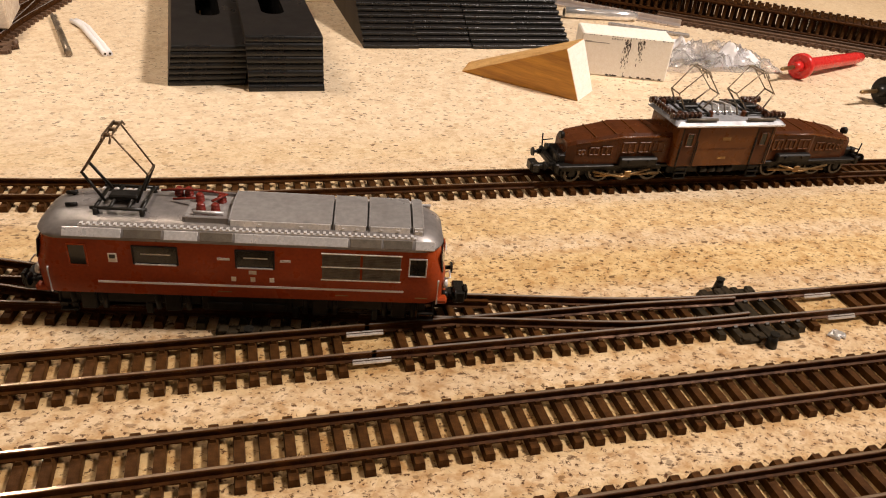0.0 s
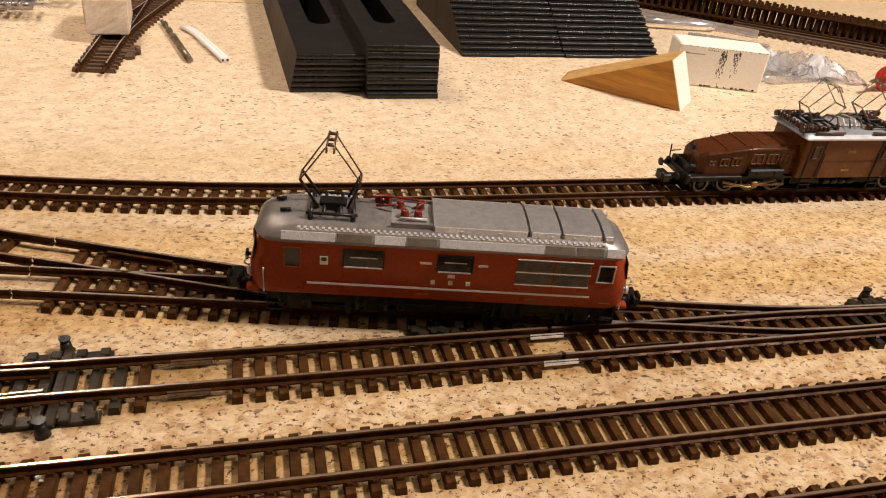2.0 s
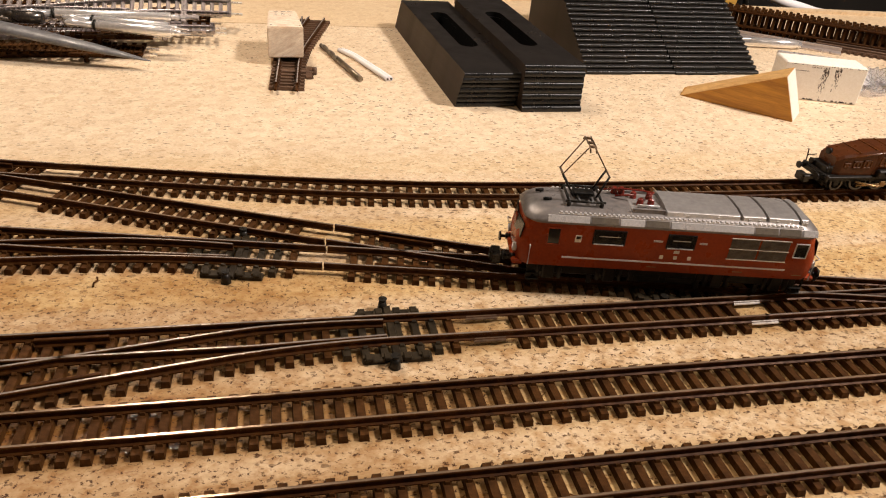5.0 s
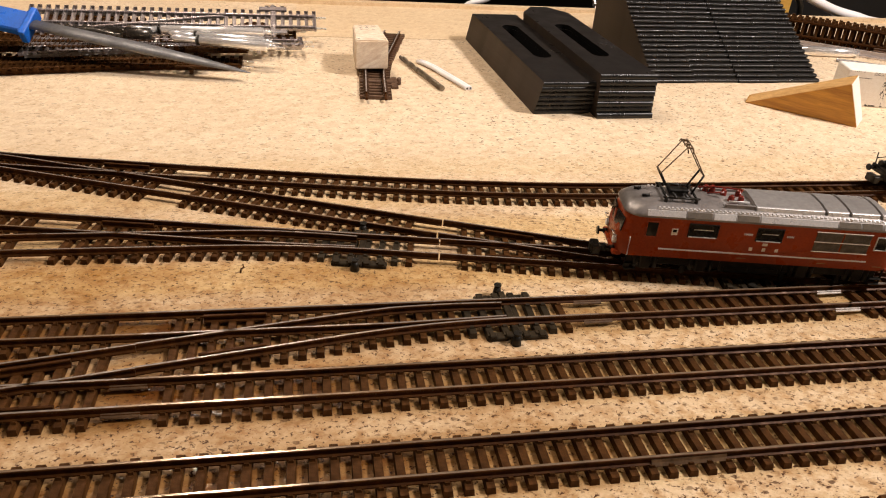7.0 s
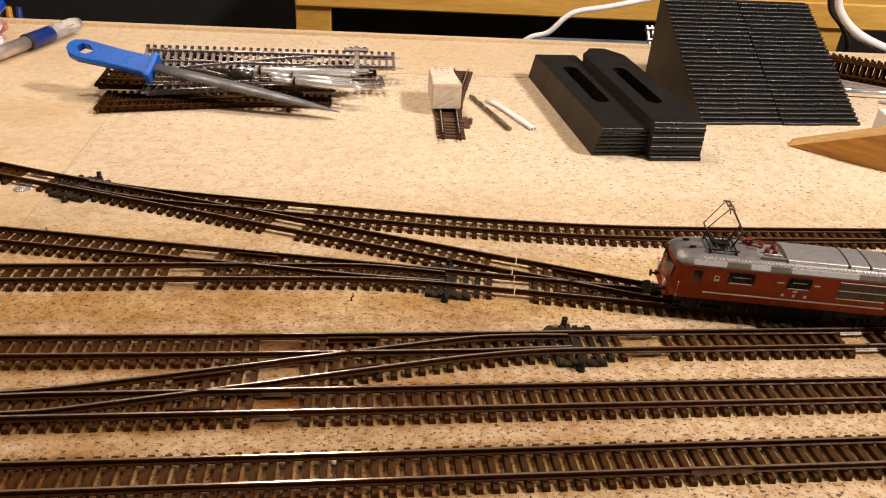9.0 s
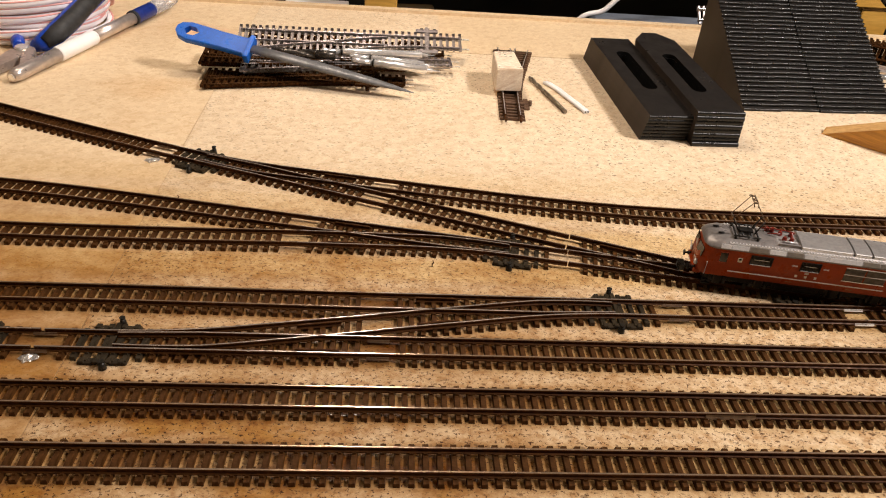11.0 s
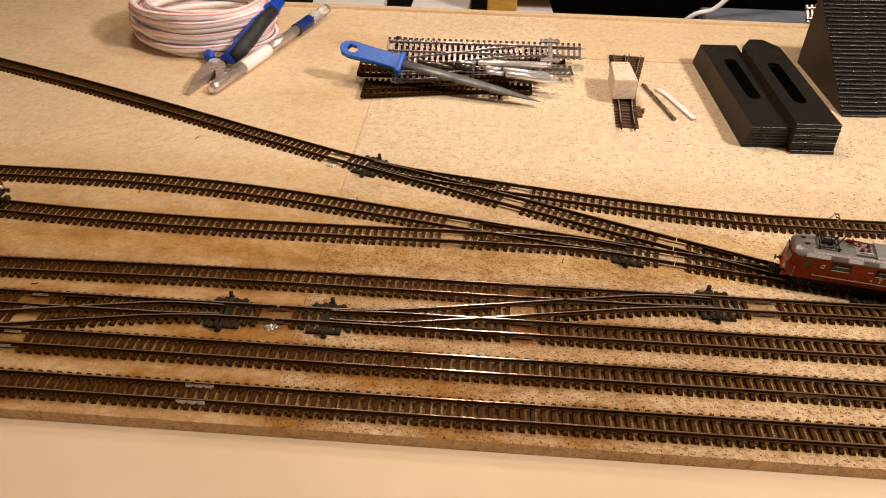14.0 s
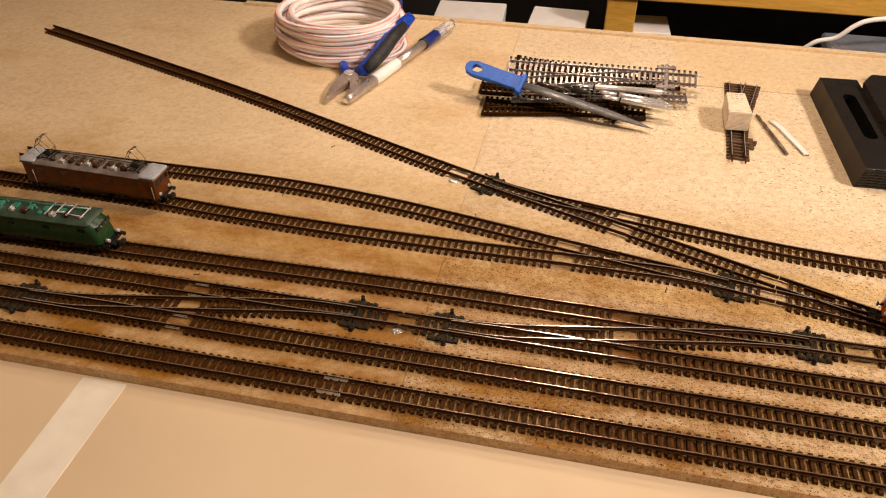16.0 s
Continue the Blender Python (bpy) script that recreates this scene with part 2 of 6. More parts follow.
# ---- building helpers: all shapes in millimetres ----
def link_mesh(name, bm, mats, parent=None, label="", pose_mm=None):
    bmesh.ops.recalc_face_normals(bm, faces=bm.faces)
    bmesh.ops.scale(bm, vec=(MM, MM, MM), verts=bm.verts)
    me = bpy.data.meshes.new(name)
    bm.to_mesh(me)
    bm.free()
    for m in mats if isinstance(mats, (list, tuple)) else [mats]:
        me.materials.append(m)
    ob = new(name, me)
    if parent:
        ob.parent = parent
    if pose_mm:
        ob.matrix_basis = pose_mm
    return tagged(ob, label)


def part(name, bm, mat, parent, label="", at=None):
    return link_mesh(name, bm, mat, parent, label, at)


def same_part(name, ob, parent, at):
    """Another piece on the mesh of ob."""
    o = new(name, ob.data)
    o.parent = parent
    o.matrix_basis = at
    return o


def at(x, y, z=0, rx=0, ry=0, rz=0):
    return pose(x * MM, y * MM, z * MM, rx, ry, rz)


def thing(name, label, category, where=None, group="", kind=""):
    ob = new(name)
    ob.empty_display_size = 0.01
    ob.matrix_basis = where or Matrix()
    return tagged(ob, label, category, group, kind)


def smooth(ob, angle=40):
    ob.data.shade_smooth()
    ob.data.set_sharp_from_angle(angle=radians(angle))
    return ob


def box(bm, x0, x1, y0, y1, z0, z1, bevel=0.0, mat=0, m=None, segs=1):
    r = bmesh.ops.create_cube(bm, size=1)
    vs = r["verts"]
    for v in vs:
        v.co = Vector(((x0 + x1) / 2 + v.co.x * (x1 - x0), (y0 + y1) / 2 + v.co.y * (y1 - y0), (z0 + z1) / 2 + v.co.z * (z1 - z0)))
    faces = {f for v in vs for f in v.link_faces}
    for f in faces:
        f.material_index = mat
    if bevel:
        edges = list({e for v in vs for e in v.link_edges})
        out = bmesh.ops.bevel(bm, geom=edges, offset=bevel, segments=segs, profile=0.6, affect="EDGES", clamp_overlap=True)
        for f in out["faces"]:
            f.material_index = mat
        vs = list({v for f in out["faces"] for v in f.verts} | {v for v in vs if v.is_valid})
    if m is not None:
        bmesh.ops.transform(bm, matrix=m, verts=[v for v in vs if v.is_valid])
    return vs


def tube(bm, pts, radius, sides=8, mat=0, caps=True):
    """A round bar along points; radius a number or one for each point."""
    pts = [Vector(p) for p in pts]
    rings = []
    up = Vector((0, 0, 1))
    for k, p in enumerate(pts):
        d = (pts[min(k + 1, len(pts) - 1)] - pts[max(k - 1, 0)]).normalized()
        side = d.cross(up)
        if side.length < 1e-3:
            side = d.cross(Vector((0, 1, 0)))
        side.normalize()
        top = side.cross(d)
        r = radius[k] if isinstance(radius, (list, tuple)) else radius
        rings.append([bm.verts.new(p + r * (math.cos(a) * side + math.sin(a) * top)) for a in [2 * math.pi * s / sides for s in range(sides)]])
    for a, b in zip(rings, rings[1:]):
        for s in range(sides):
            f = bm.faces.new((a[s], a[(s + 1) % sides], b[(s + 1) % sides], b[s]))
            f.material_index, f.smooth = mat, True
    if caps:
        for ring in (rings[0], rings[-1]):
            bm.faces.new(ring).material_index = mat
    return rings


def prism(bm, outline, z0, z1, mat=0, m=None):
    """An outline of (x, y) raised from z0 to z1."""
    lo = [bm.verts.new((x, y, z0)) for x, y in outline]
    hi = [bm.verts.new((x, y, z1)) for x, y in outline]
    n = len(lo)
    fs = [bm.faces.new(lo), bm.faces.new(hi)] + [bm.faces.new((lo[k], lo[(k + 1) % n], hi[(k + 1) % n], hi[k])) for k in range(n)]
    for f in fs:
        f.material_index = mat
    if m is not None:
        bmesh.ops.transform(bm, matrix=m, verts=lo + hi)
    return lo + hi


# ---- the baseboard and the room ----
def slab(name, label, outline, z0, z1, mats, category="board"):
    bm = bmesh.new()
    prism(bm, outline, z0, z1)
    bm.faces.ensure_lookup_table()
    for f in bm.faces:
        if len(mats) > 1 and abs(f.calc_center_median().z - (z0 + z1) / 2) < 0.1:
            f.material_index = 1
    ob = link_mesh(name, bm, mats)
    return tagged(ob, label, category, kind="structure")


BX0, BX1, BY0, BY1 = -900, 900, -297.5, 203
slab("baseboard", "plain chipboard panel of the layout with brown stains", [(BX0, BY0), (-224.42, BY0), (-224.42, BY1), (BX0, BY1 + 2)], -6.5, 0, [PLAIN_BOARD, BOARD_EDGE])
slab("baseboard", "speckled chipboard panel under the railway tracks", [(-224.2, BY0), (BX1, BY0), (BX1, 101.6), (-75.74, 102.2), (-75.74, BY1), (-224.2, BY1)], -6.5, 0, [BOARD, BOARD_EDGE])
slab("baseboard", "plain wooden strip along the back of the board", [(-75.7, 103.0), (BX1, 102.4), (BX1, 193), (-75.7, 200.5)], -6.5, 0, [STRIP, BOARD_EDGE])
slab("lower_table", "pale smooth panel below the front edge of the chipboard", [(BX0, -900), (BX1, -900), (BX1, -200), (BX0, -200)], -30, -6.7, [PALE])

slab("trim", "thin pale batten along the back edge of the board", [(-520, 196.5), (BX1, 186.0), (BX1, 192.6), (-520, 203.4)], 0.02, 2.6, [STRIP], "batten")

# ---- railway track ----
GAUGE, PITCH, TOP = 4.75, 4.6, 3.8
PROFILE = [(-0.8, 1.7), (-0.8, 2.0), (-0.28, 2.3), (-0.28, 3.15), (-0.48, 3.35), (-0.48, 3.62), (-0.4, 3.74), (-0.27, 3.8), (0.27, 3.8), (0.4, 3.74), (0.48, 3.62), (0.48, 3.35), (0.28, 3.15), (0.28, 2.3), (0.8, 2.0), (0.8, 1.7)]


def heading(pts, k):
    d = pts[min(k + 1, len(pts) - 1)] - pts[max(k - 1, 0)]
    return d.normalized()


def offset(pts, o):
    """The line o millimetres to the left of pts."""
    return [p + o * Vector((-heading(pts, k).y, heading(pts, k).x)) for k, p in enumerate(pts)]


def resample(pts, step):
    pts = [Vector(p) for p in pts]
    out, carry = [pts[0]], 0.0
    for a, b in zip(pts, pts[1:]):
        d = (b - a).length
        s = step - carry
        while s <= d:
            out.append(a + (b - a) * (s / d))
            s += step
        carry = (carry + d) % step
    if (out[-1] - pts[-1]).length > 0.3 * step:
        out.append(pts[-1])
    return out


def curve_through(knots, step=3.0):
    """A smooth line through (x, y) knots."""
    k = [Vector(p) for p in knots]
    k = [2 * k[0] - k[1]] + k + [2 * k[-1] - k[-2]]
    dense = []
    for a, b, c, d in zip(k, k[1:], k[2:], k[3:]):
        for s in range(24):
            t = s / 24
            dense.append(0.5 * (2 * b + (c - a) * t + (2 * a - 5 * b + 4 * c - d) * t * t + (3 * b - a - 3 * c + d) * t ** 3))
    dense.append(k[-2])
    return resample(dense, step)


def rail_mesh(bm, line, base=0.0):
    rings = []
    for k, p in enumerate(line):
        d = heading(line, k)
        n = Vector((-d.y, d.x))
        rings.append([bm.verts.new((p.x + n.x * u, p.y + n.y * u, w + base)) for u, w in PROFILE])
    m = len(PROFILE)
    for a, b in zip(rings, rings[1:]):
        for s in range(m):
            f = bm.faces.new((a[s], a[(s + 1) % m], b[(s + 1) % m], b[s]))
            f.material_index = 1 if s == 7 else 0
    bm.faces.new(rings[0])
    bm.faces.new(rings[-1])


def sleeper_mesh(length, chairs, bm=None):
    bm = bm or bmesh.new()
    h = length / 2
    w = 1.1
    lo = [(-h, -w, 0), (h, -w, 0), (h, w, 0), (-h, w, 0)]
    hi = [(-h + 0.25, -w + 0.18, 1.65), (h - 0.25, -w + 0.18, 1.65), (h - 0.25, w - 0.18, 1.65), (-h + 0.25, w - 0.18, 1.65)]
    a = [bm.verts.new(p) for p in lo]
    b = [bm.verts.new(p) for p in hi]
    bm.faces.new(b)
    for k in range(4):
        bm.faces.new((a[k], a[(k + 1) % 4], b[(k + 1) % 4], b[k]))
    for c in chairs:
        for s in (-1, 1):
            x0, x1 = sorted((c + s * 0.75, c + s * 1.55))
            q = [(x0, -0.6, 1.6), (x1, -0.6, 1.6), (x1, 0.6, 1.6), (x0, 0.6, 1.6)]
            r = [(x0 + 0.1, -0.5, 2.35), (x1 - 0.15, -0.5, 2.1), (x1 - 0.15, 0.5, 2.1), (x0 + 0.1, 0.5, 2.35)]
            a = [bm.verts.new(p) for p in q]
            b = [bm.verts.new(p) for p in r]
            bm.faces.new(b)
            for k in range(4):
                bm.faces.new((a[k], a[(k + 1) % 4], b[(k + 1) % 4], b[k]))
    return bm


joined = []


def joiner(parent, p, d, o):
    q = p + Vector((-d.y, d.x)) * o
    if any((q - r).length < 6 for r in joined):
        return
    joined.append(q)
    bm = bmesh.new()
    for u in (-1, 1):
        prism(bm, [(u * 0.2, 1.35), (u * 1.15, 1.35), (u * 1.1, 1.6), (u * 0.5, 2.25), (u * 0.3, 2.25)], -4.2, 4.2, 0, Matrix(((0, 0, 1, 0), (1, 0, 0, 0), (0, 1, 0, 0), (0, 0, 0, 1))))
    n = Vector((-d.y, d.x))
    q = p + n * o
    bare = q.x > 50 or q.x < -350
    part("rail_joiner", bm, BRIGHT if bare else JOINER, parent, "bright bare metal rail joiner" if bare else "dull brass-coloured rail joiner", at(q.x, q.y, 0, 0, 0, math.degrees(math.atan2(d.y, d.x))))


LENGTH = 16.4
shared = {}


def lay_sleepers(parent, line, skip_start, skip_end, base=None):
    """Sleepers every PITCH along a line, a few left out at its ends."""
    total = sum((b - a).length for a, b in zip(line, line[1:]))
    stations = resample(line, PITCH)
    for k, p in enumerate(stations):
        s = k * PITCH
        if s < skip_start or s > total - skip_end:
            continue
        d = heading(stations, k)
        j = random.uniform(-0.6, 0.6)
        where = at(p.x, p.y, base or 0, 0, 0, math.degrees(math.atan2(d.y, d.x)) + 90 + j)
        if "sleeper" not in shared:
            ob = part("sleeper", sleeper_mesh(LENGTH, (-GAUGE, GAUGE)), SLEEPER, parent, "", where)
            shared["sleeper"] = ob
        else:
            same_part("sleeper", shared["sleeper"], parent, where)


def plain_track(label, line, skip_start=4.0, skip_end=4.0, join_start=False, join_end=False):
    t = thing("railway_track", label, "track", group="railway tracks on the board")
    for s in (-1, 1):
        bm = bmesh.new()
        rail_mesh(bm, offset(line, s * GAUGE))
        part("rail", bm, [RAIL, HEAD], t, "brown rail with a shiny worn head")
    lay_sleepers(t, line, skip_start, skip_end)
    for flag, k in ((join_start, 0), (join_end, len(line) - 1)):
        if flag:
            for s in (-1, 1):
                joiner(t, line[k], heading(line, k), s * GAUGE)
    return t


def straight(x0, y0, x1, y1, step=6.0):
    return resample([Vector((x0, y0)), Vector((x1, y1))], step)


TURNOUT = 123.0


def branch_lines(x, y, angle, side, length=TURNOUT):
    """The through line and the diverging line of a turnout from its toe, heading by angle in degrees; side +1 leaves to the left."""
    main, leg = [], []
    n = 61
    for k in range(n):
        d = length * k / (n - 1)
        main.append((d, 0.0))
        if d < 22:
            o = 0.0
        elif d < 72:
            o = (d - 22) ** 2 / (2 * 50) * 0.176
        else:
            o = 25 * 0.176 + (d - 72) * 0.176
        leg.append((d, side * o))
    c, s = math.cos(radians(angle)), math.sin(radians(angle))
    turn = lambda q: Vector((x + c * q[0] - s * q[1], y + s * q[0] + c * q[1]))
    return [turn(q) for q in main], [turn(q) for q in leg]


def turnout(label, x, y, angle, side, joins=(True, False, False)):
    t = thing("turnout", label, "turnout", group="turnouts on the board")
    main, leg = branch_lines(x, y, angle, side)
    n = len(main)
    gap = [(a - b).length for a, b in zip(main, leg)]
    rails = [offset(main, -side * GAUGE), offset(leg, side * GAUGE)]
    inner_main, inner_leg = offset(main, side * GAUGE), offset(leg, -side * GAUGE)
    first = next(k for k in range(n) if gap[k] > 1.0)
    frog = next(k for k in range(n) if gap[k] > 2 * GAUGE)
    for line in rails:
        bm = bmesh.new()
        rail_mesh(bm, line)
        part("stock_rail", bm, [RAIL, POLISHED], t, "brown outer rail with a shiny head")
    toe = next(k for k in range(n) if gap[k] > 0.0) + 2
    for line, lean in ((inner_main, 1), (inner_leg, -1)):
        blade = [p.copy() for p in line[toe:first + 6]]
        for k, p in enumerate(blade):
            m = main[toe + k]
            pull = 1.0 - k / (len(blade) - 1)
            nrm = (line[toe + k] - m).normalized()
            blade[k] = p - nrm * (1.15 if lean > 0 else 1.9) * pull
        bm = bmesh.new()
        rail_mesh(bm, blade, 0.02)
        part("switch_blade", bm, [RAIL, POLISHED], t, "polished moving switch blade")
        bm = bmesh.new()
        rail_mesh(bm, line[first + 5:frog + 1])
        part("closure_rail", bm, [RAIL, POLISHED], t)
        bm = bmesh.new()
        rail_mesh(bm, line[frog:])
        part("frog_rail", bm, [RAIL, POLISHED], t, "bright frog rail")
    for line, s in ((main, -side), (leg, side)):
        bm = bmesh.new()
        rail_mesh(bm, offset(line, s * (GAUGE - 1.9))[frog - 5:frog + 4], -0.35)
        part("check_rail", bm, [RAIL, RAIL], t, "short dark brown check rail")
    stations = resample(main, PITCH)
    for k, p in enumerate(stations):
        s = k * PITCH
        if s < 7 or s > TURNOUT - 7:
            continue
        i = min(n - 1, round(s / TURNOUT * (n - 1)))
        d = heading(main, i)
        nrm = Vector((-d.y, d.x))
        o = gap[i] * side
        motor = 17 < s < 33
        mid = p + nrm * (o / 2)
        length = LENGTH + gap[i]
        chairs = [-GAUGE - o / 2, GAUGE - o / 2] + ([-GAUGE + o / 2, GAUGE + o / 2] if gap[i] > 3 else [])
        where = at(mid.x, mid.y, 0, 0, 0, math.degrees(math.atan2(d.y, d.x)) + 90)
        if motor:
            length += 3.0
        part("sleeper", sleeper_mesh(length, chairs), TIE_BLACK if 12 < s < 37 else SLEEPER, t, "", where)
    # the black plate of the tie bar with its two lugs
    i = round(24.5 / TURNOUT * (n - 1))
    d, p = heading(main, i), main[i]
    where = at(p.x, p.y, 0, 0, 0, math.degrees(math.atan2(d.y, d.x)))
    for s in (-1, 1):
        bm = bmesh.new()
        box(bm, -8.6, -1.8, s * 9.0 - 1.5, s * 9.0 + 1.5, 0.0, 1.2, 0.25)
        box(bm, 2.6, 8.6, s * 9.0 - 1.5, s * 9.0 + 1.5, 0.0, 1.2, 0.25)
        box(bm, -3, 4, s * 8.4 - 0.6, s * 8.4 + 0.6, 0.0, 1.0, 0.2)
        for q in (-7, -2.4, 2.4, 7):
            box(bm, q - 1.0, q + 1.0, s * 9.4 - 1.2, s * 9.4 + 1.2, 1.0, 1.9, 0.2)
        part("tie_bar_plate", bm, TIE_BLACK, t, "black plastic plate beside the tie bar", where)
        bm = bmesh.new()
        tube(bm, [(1.0, s * 11.9, 0.1), (1.0, s * 11.9, 3.0)], [1.5, 1.0], 10)
        tube(bm, [(1.0, s * 11.9, 2.8), (1.0, s * 11.9, 3.9)], [0.8, 1.2], 10)
        part("lever_stud", bm, BLACK, t, "upright black stud of the tie bar", where)
    bm = bmesh.new()
    box(bm, -0.9, 1.1, -11.5, 11.5, 0.7, 1.9, 0.2)
    part("tie_bar", bm, TIE_BLACK, t, "black sliding tie bar", where)
    ends = ((joins[0], main, 0), (joins[1], main, n - 1), (joins[2], leg, n - 1))
    for flag, line, k in ends:
        if flag:
            for s in (-1, 1):
                joiner(t, line[k], heading(line, k), s * GAUGE)
    return t


Y1, Y2, Y3, Y4, Y6 = -283.4, -256.7, -230.0, -203.0, -127.2
L5 = 10.3
turnout("black and brown turnout joining two parallel tracks", 11, Y4, 180, 1)
turnout("brown turnout of the crossover, frog rails worn bright", -235, Y3, 0, 1, (True, True, False))
turnout("brown turnout beside a gap in the sleepers", -236.5, Y3, 180, 1, (False, True, False))
turnout("brown turnout at the far end of the crossover", -482.5, Y2, 0, 1, (True, True, False))
turnout("brown turnout with bright joiners at its end", 214, Y4, 180, -1, (True, True, True))
turnout("brown turnout leading to the sloping track", 93, -189.2, 180 - L5, -1, (False, False, False))
turnout("brown turnout between two siding tracks", -28.5, -167.2, 180 - L5, 1, (False, False, False))
turnout("brown turnout where the long track divides", -234, -77.0, -20.3, 1, (True, False, False))

plain_track("long straight brown track along the board's front edge", straight(-900, Y1, 700, Y1, 10), 4, 4)
plain_track("straight brown track with a bright joiner", straight(-359.4, Y2, 700, Y2, 10), 7, 4)
plain_track("straight brown track in the yard", straight(-112, Y3, 700, Y3, 10), 7, 4)
plain_track("straight brown track beyond the crossover", straight(-900, Y3, -359.6, Y3, 10), 4, 7)
plain_track("straight brown track running on to the far end", straight(-900, Y2, -482.6, Y2, 10), 4, 7)
plain_track("short straight brown track between two turnouts", straight(11, Y4, 92, Y4), 7, 5, True, True)
plain_track("brown track leaving the turnout, bright at its joint", straight(214, Y4, 700, Y4, 10), 7, 4)
plain_track("straight brown track on which the green engine stands", curve_through([(-112, Y4), (-250, -202.5), (-390, -204.5), (-560, -207), (-900, -212)]), 7, 4)
c5, s5 = math.cos(radians(L5)), math.sin(radians(L5))
plain_track("brown siding track curving gently, far end bare", curve_through([(-149.5, -145.2), (-190, -138.0), (-230, -130.8), (-268, -124.6), (-310, -119.6), (-352, -116.4), (-400, -115.4), (-470, -115.5), (-560, -115.5)]), 7, 2)
plain_track("brown siding track on which the brown engine stands", curve_through([(-150.5, -158.3), (-220, -159.3), (-300, -158.8), (-376, -156.0), (-420, -153.0), (-476, -150.6), (-560, -149.0), (-700, -148.0)]), 7, 4)
plain_track("short slanting brown track between two turnouts", straight(-118.6, -119.7, -26.2, -154.2), 7, 7)
plain_track("brown track bending from the turnout to the straight line", curve_through([(-114.0, -107.1), (-80, -113.0), (-40, -119.4), (-5, -123.7), (30, -126.2), (70, Y6), (160, Y6), (400, Y6), (700, Y6)]), 7, 4)
plain_track("long slanting brown track ending far out on the board", curve_through([(-234, -77.0), (-287, -56.0), (-339, -34.5), (-396, -10.8), (-457, 13.5), (-523, 38.0), (-593, 63.5), (-685, 96.0)]), 7, 0)


# ---- more materials ----
BODY_RED = worn("oxide_red_paint", (0.285, 0.042, 0.0088), (0.335, 0.051, 0.0108), 200, 0.33, 0, 0.04, 0.00005)
ROOF_GREY = worn("weathered_grey_roof", (0.17, 0.155, 0.145), (0.24, 0.22, 0.21), 110, 0.36, 0.35, 0.08, 0.00006)
HATCH_GREY = worn("grey_hatch_paint", (0.25, 0.235, 0.225), (0.32, 0.305, 0.295), 110, 0.36, 0.3, 0.06, 0.00006)
SILVER = worn("silver_paint", (0.58, 0.57, 0.56), (0.72, 0.70, 0.69), 260, 0.34, 0.4, 0.06, 0.00006)
CROC_BROWN = worn("engine_brown_paint", (0.100, 0.031, 0.0062), (0.132, 0.043, 0.009), 220, 0.30, 0, 0.05, 0.00005)
CROC_HOOD = worn("reddish_brown_hood", (0.066, 0.0195, 0.006), (0.088, 0.027, 0.0085), 220, 0.33, 0, 0.05, 0.00005)
GREEN = worn("dark_green_paint", (0.008, 0.045, 0.014), (0.012, 0.064, 0.019), 200, 0.36, 0, 0.05, 0.00005)
TEAL = worn("teal_roof_gear", (0.02, 0.16, 0.12), (0.04, 0.24, 0.17), 260, 0.4, 0, 0.05)
UNDER = worn("black_running_gear", (0.007, 0.006, 0.005), (0.017, 0.0145, 0.012), 500, 0.42, 0.1, 0.2, 0.0001)
RIB_BROWN = worn("dark_insulator_brown", (0.035, 0.013, 0.006), (0.075, 0.028, 0.013), 400, 0.25)
STRIPE = plain("white_stripe_paint", (0.85, 0.84, 0.82), 0.45)
TYRE = worn("dull_wheel_metal", (0.05, 0.044, 0.037), (0.115, 0.10, 0.083), 500, 0.3, 0.4, 0.1)
CAB_ROOF = worn("pale_blue_grey_roof", (0.20, 0.205, 0.22), (0.36, 0.365, 0.385), 90, 0.4, 0.1, 0.05)
CREAM = worn("cream_lettering", (0.75, 0.70, 0.58), (0.85, 0.80, 0.68), 400, 0.5)
GRILLE = worn("grey_brown_grille", (0.11, 0.092, 0.070), (0.165, 0.14, 0.108), 600, 0.45, 0.2, 0.2)
GLASS = worn("dark_cab_glass", (0.008, 0.010, 0.011), (0.020, 0.022, 0.022), 90, 0.08, 0, 0.0)
INSULATOR = worn("red_insulator", (0.14, 0.014, 0.009), (0.20, 0.026, 0.015), 500, 0.22)
BRASS = worn("dull_brass_rod", (0.20, 0.12, 0.05), (0.34, 0.22, 0.10), 300, 0.35, 0.8, 0.05)
WIRE_DARK = worn("bronze_pantograph", (0.10, 0.065, 0.035), (0.20, 0.13, 0.075), 400, 0.35, 0.7, 0.05)
PANTO_PALE = worn("pale_bronze_rod", (0.22, 0.165, 0.11), (0.40, 0.32, 0.23), 300, 0.3, 0.75, 0.05)
CHROME = worn("polished_chrome", (0.90, 0.895, 0.89), (0.97, 0.965, 0.96), 120, 0.13, 0.72, 0.0)
STEEL = worn("file_steel", (0.115, 0.115, 0.118), (0.175, 0.175, 0.178), 120, 0.46, 0.3, 0.12, 0.0001)
DARK_STEEL = worn("black_drill_steel", (0.05, 0.045, 0.04), (0.14, 0.125, 0.11), 260, 0.3, 0.8, 0.1)
BLUE = worn("blue_plastic", (0.010, 0.115, 0.56), (0.016, 0.15, 0.68), 150, 0.35, 0, 0.05)
ALUMINIUM = worn("smooth_aluminium", (0.60, 0.53, 0.49), (0.68, 0.61, 0.57), 30, 0.3, 0.7, 0.03)
PLIER_STEEL = worn("bright_jaw_steel", (0.44, 0.37, 0.33), (0.56, 0.48, 0.43), 60, 0.34, 0.6, 0.05)
DEEP_BLUE = worn("deep_blue_plastic", (0.007, 0.048, 0.40), (0.010, 0.062, 0.47), 150, 0.32, 0, 0.04)
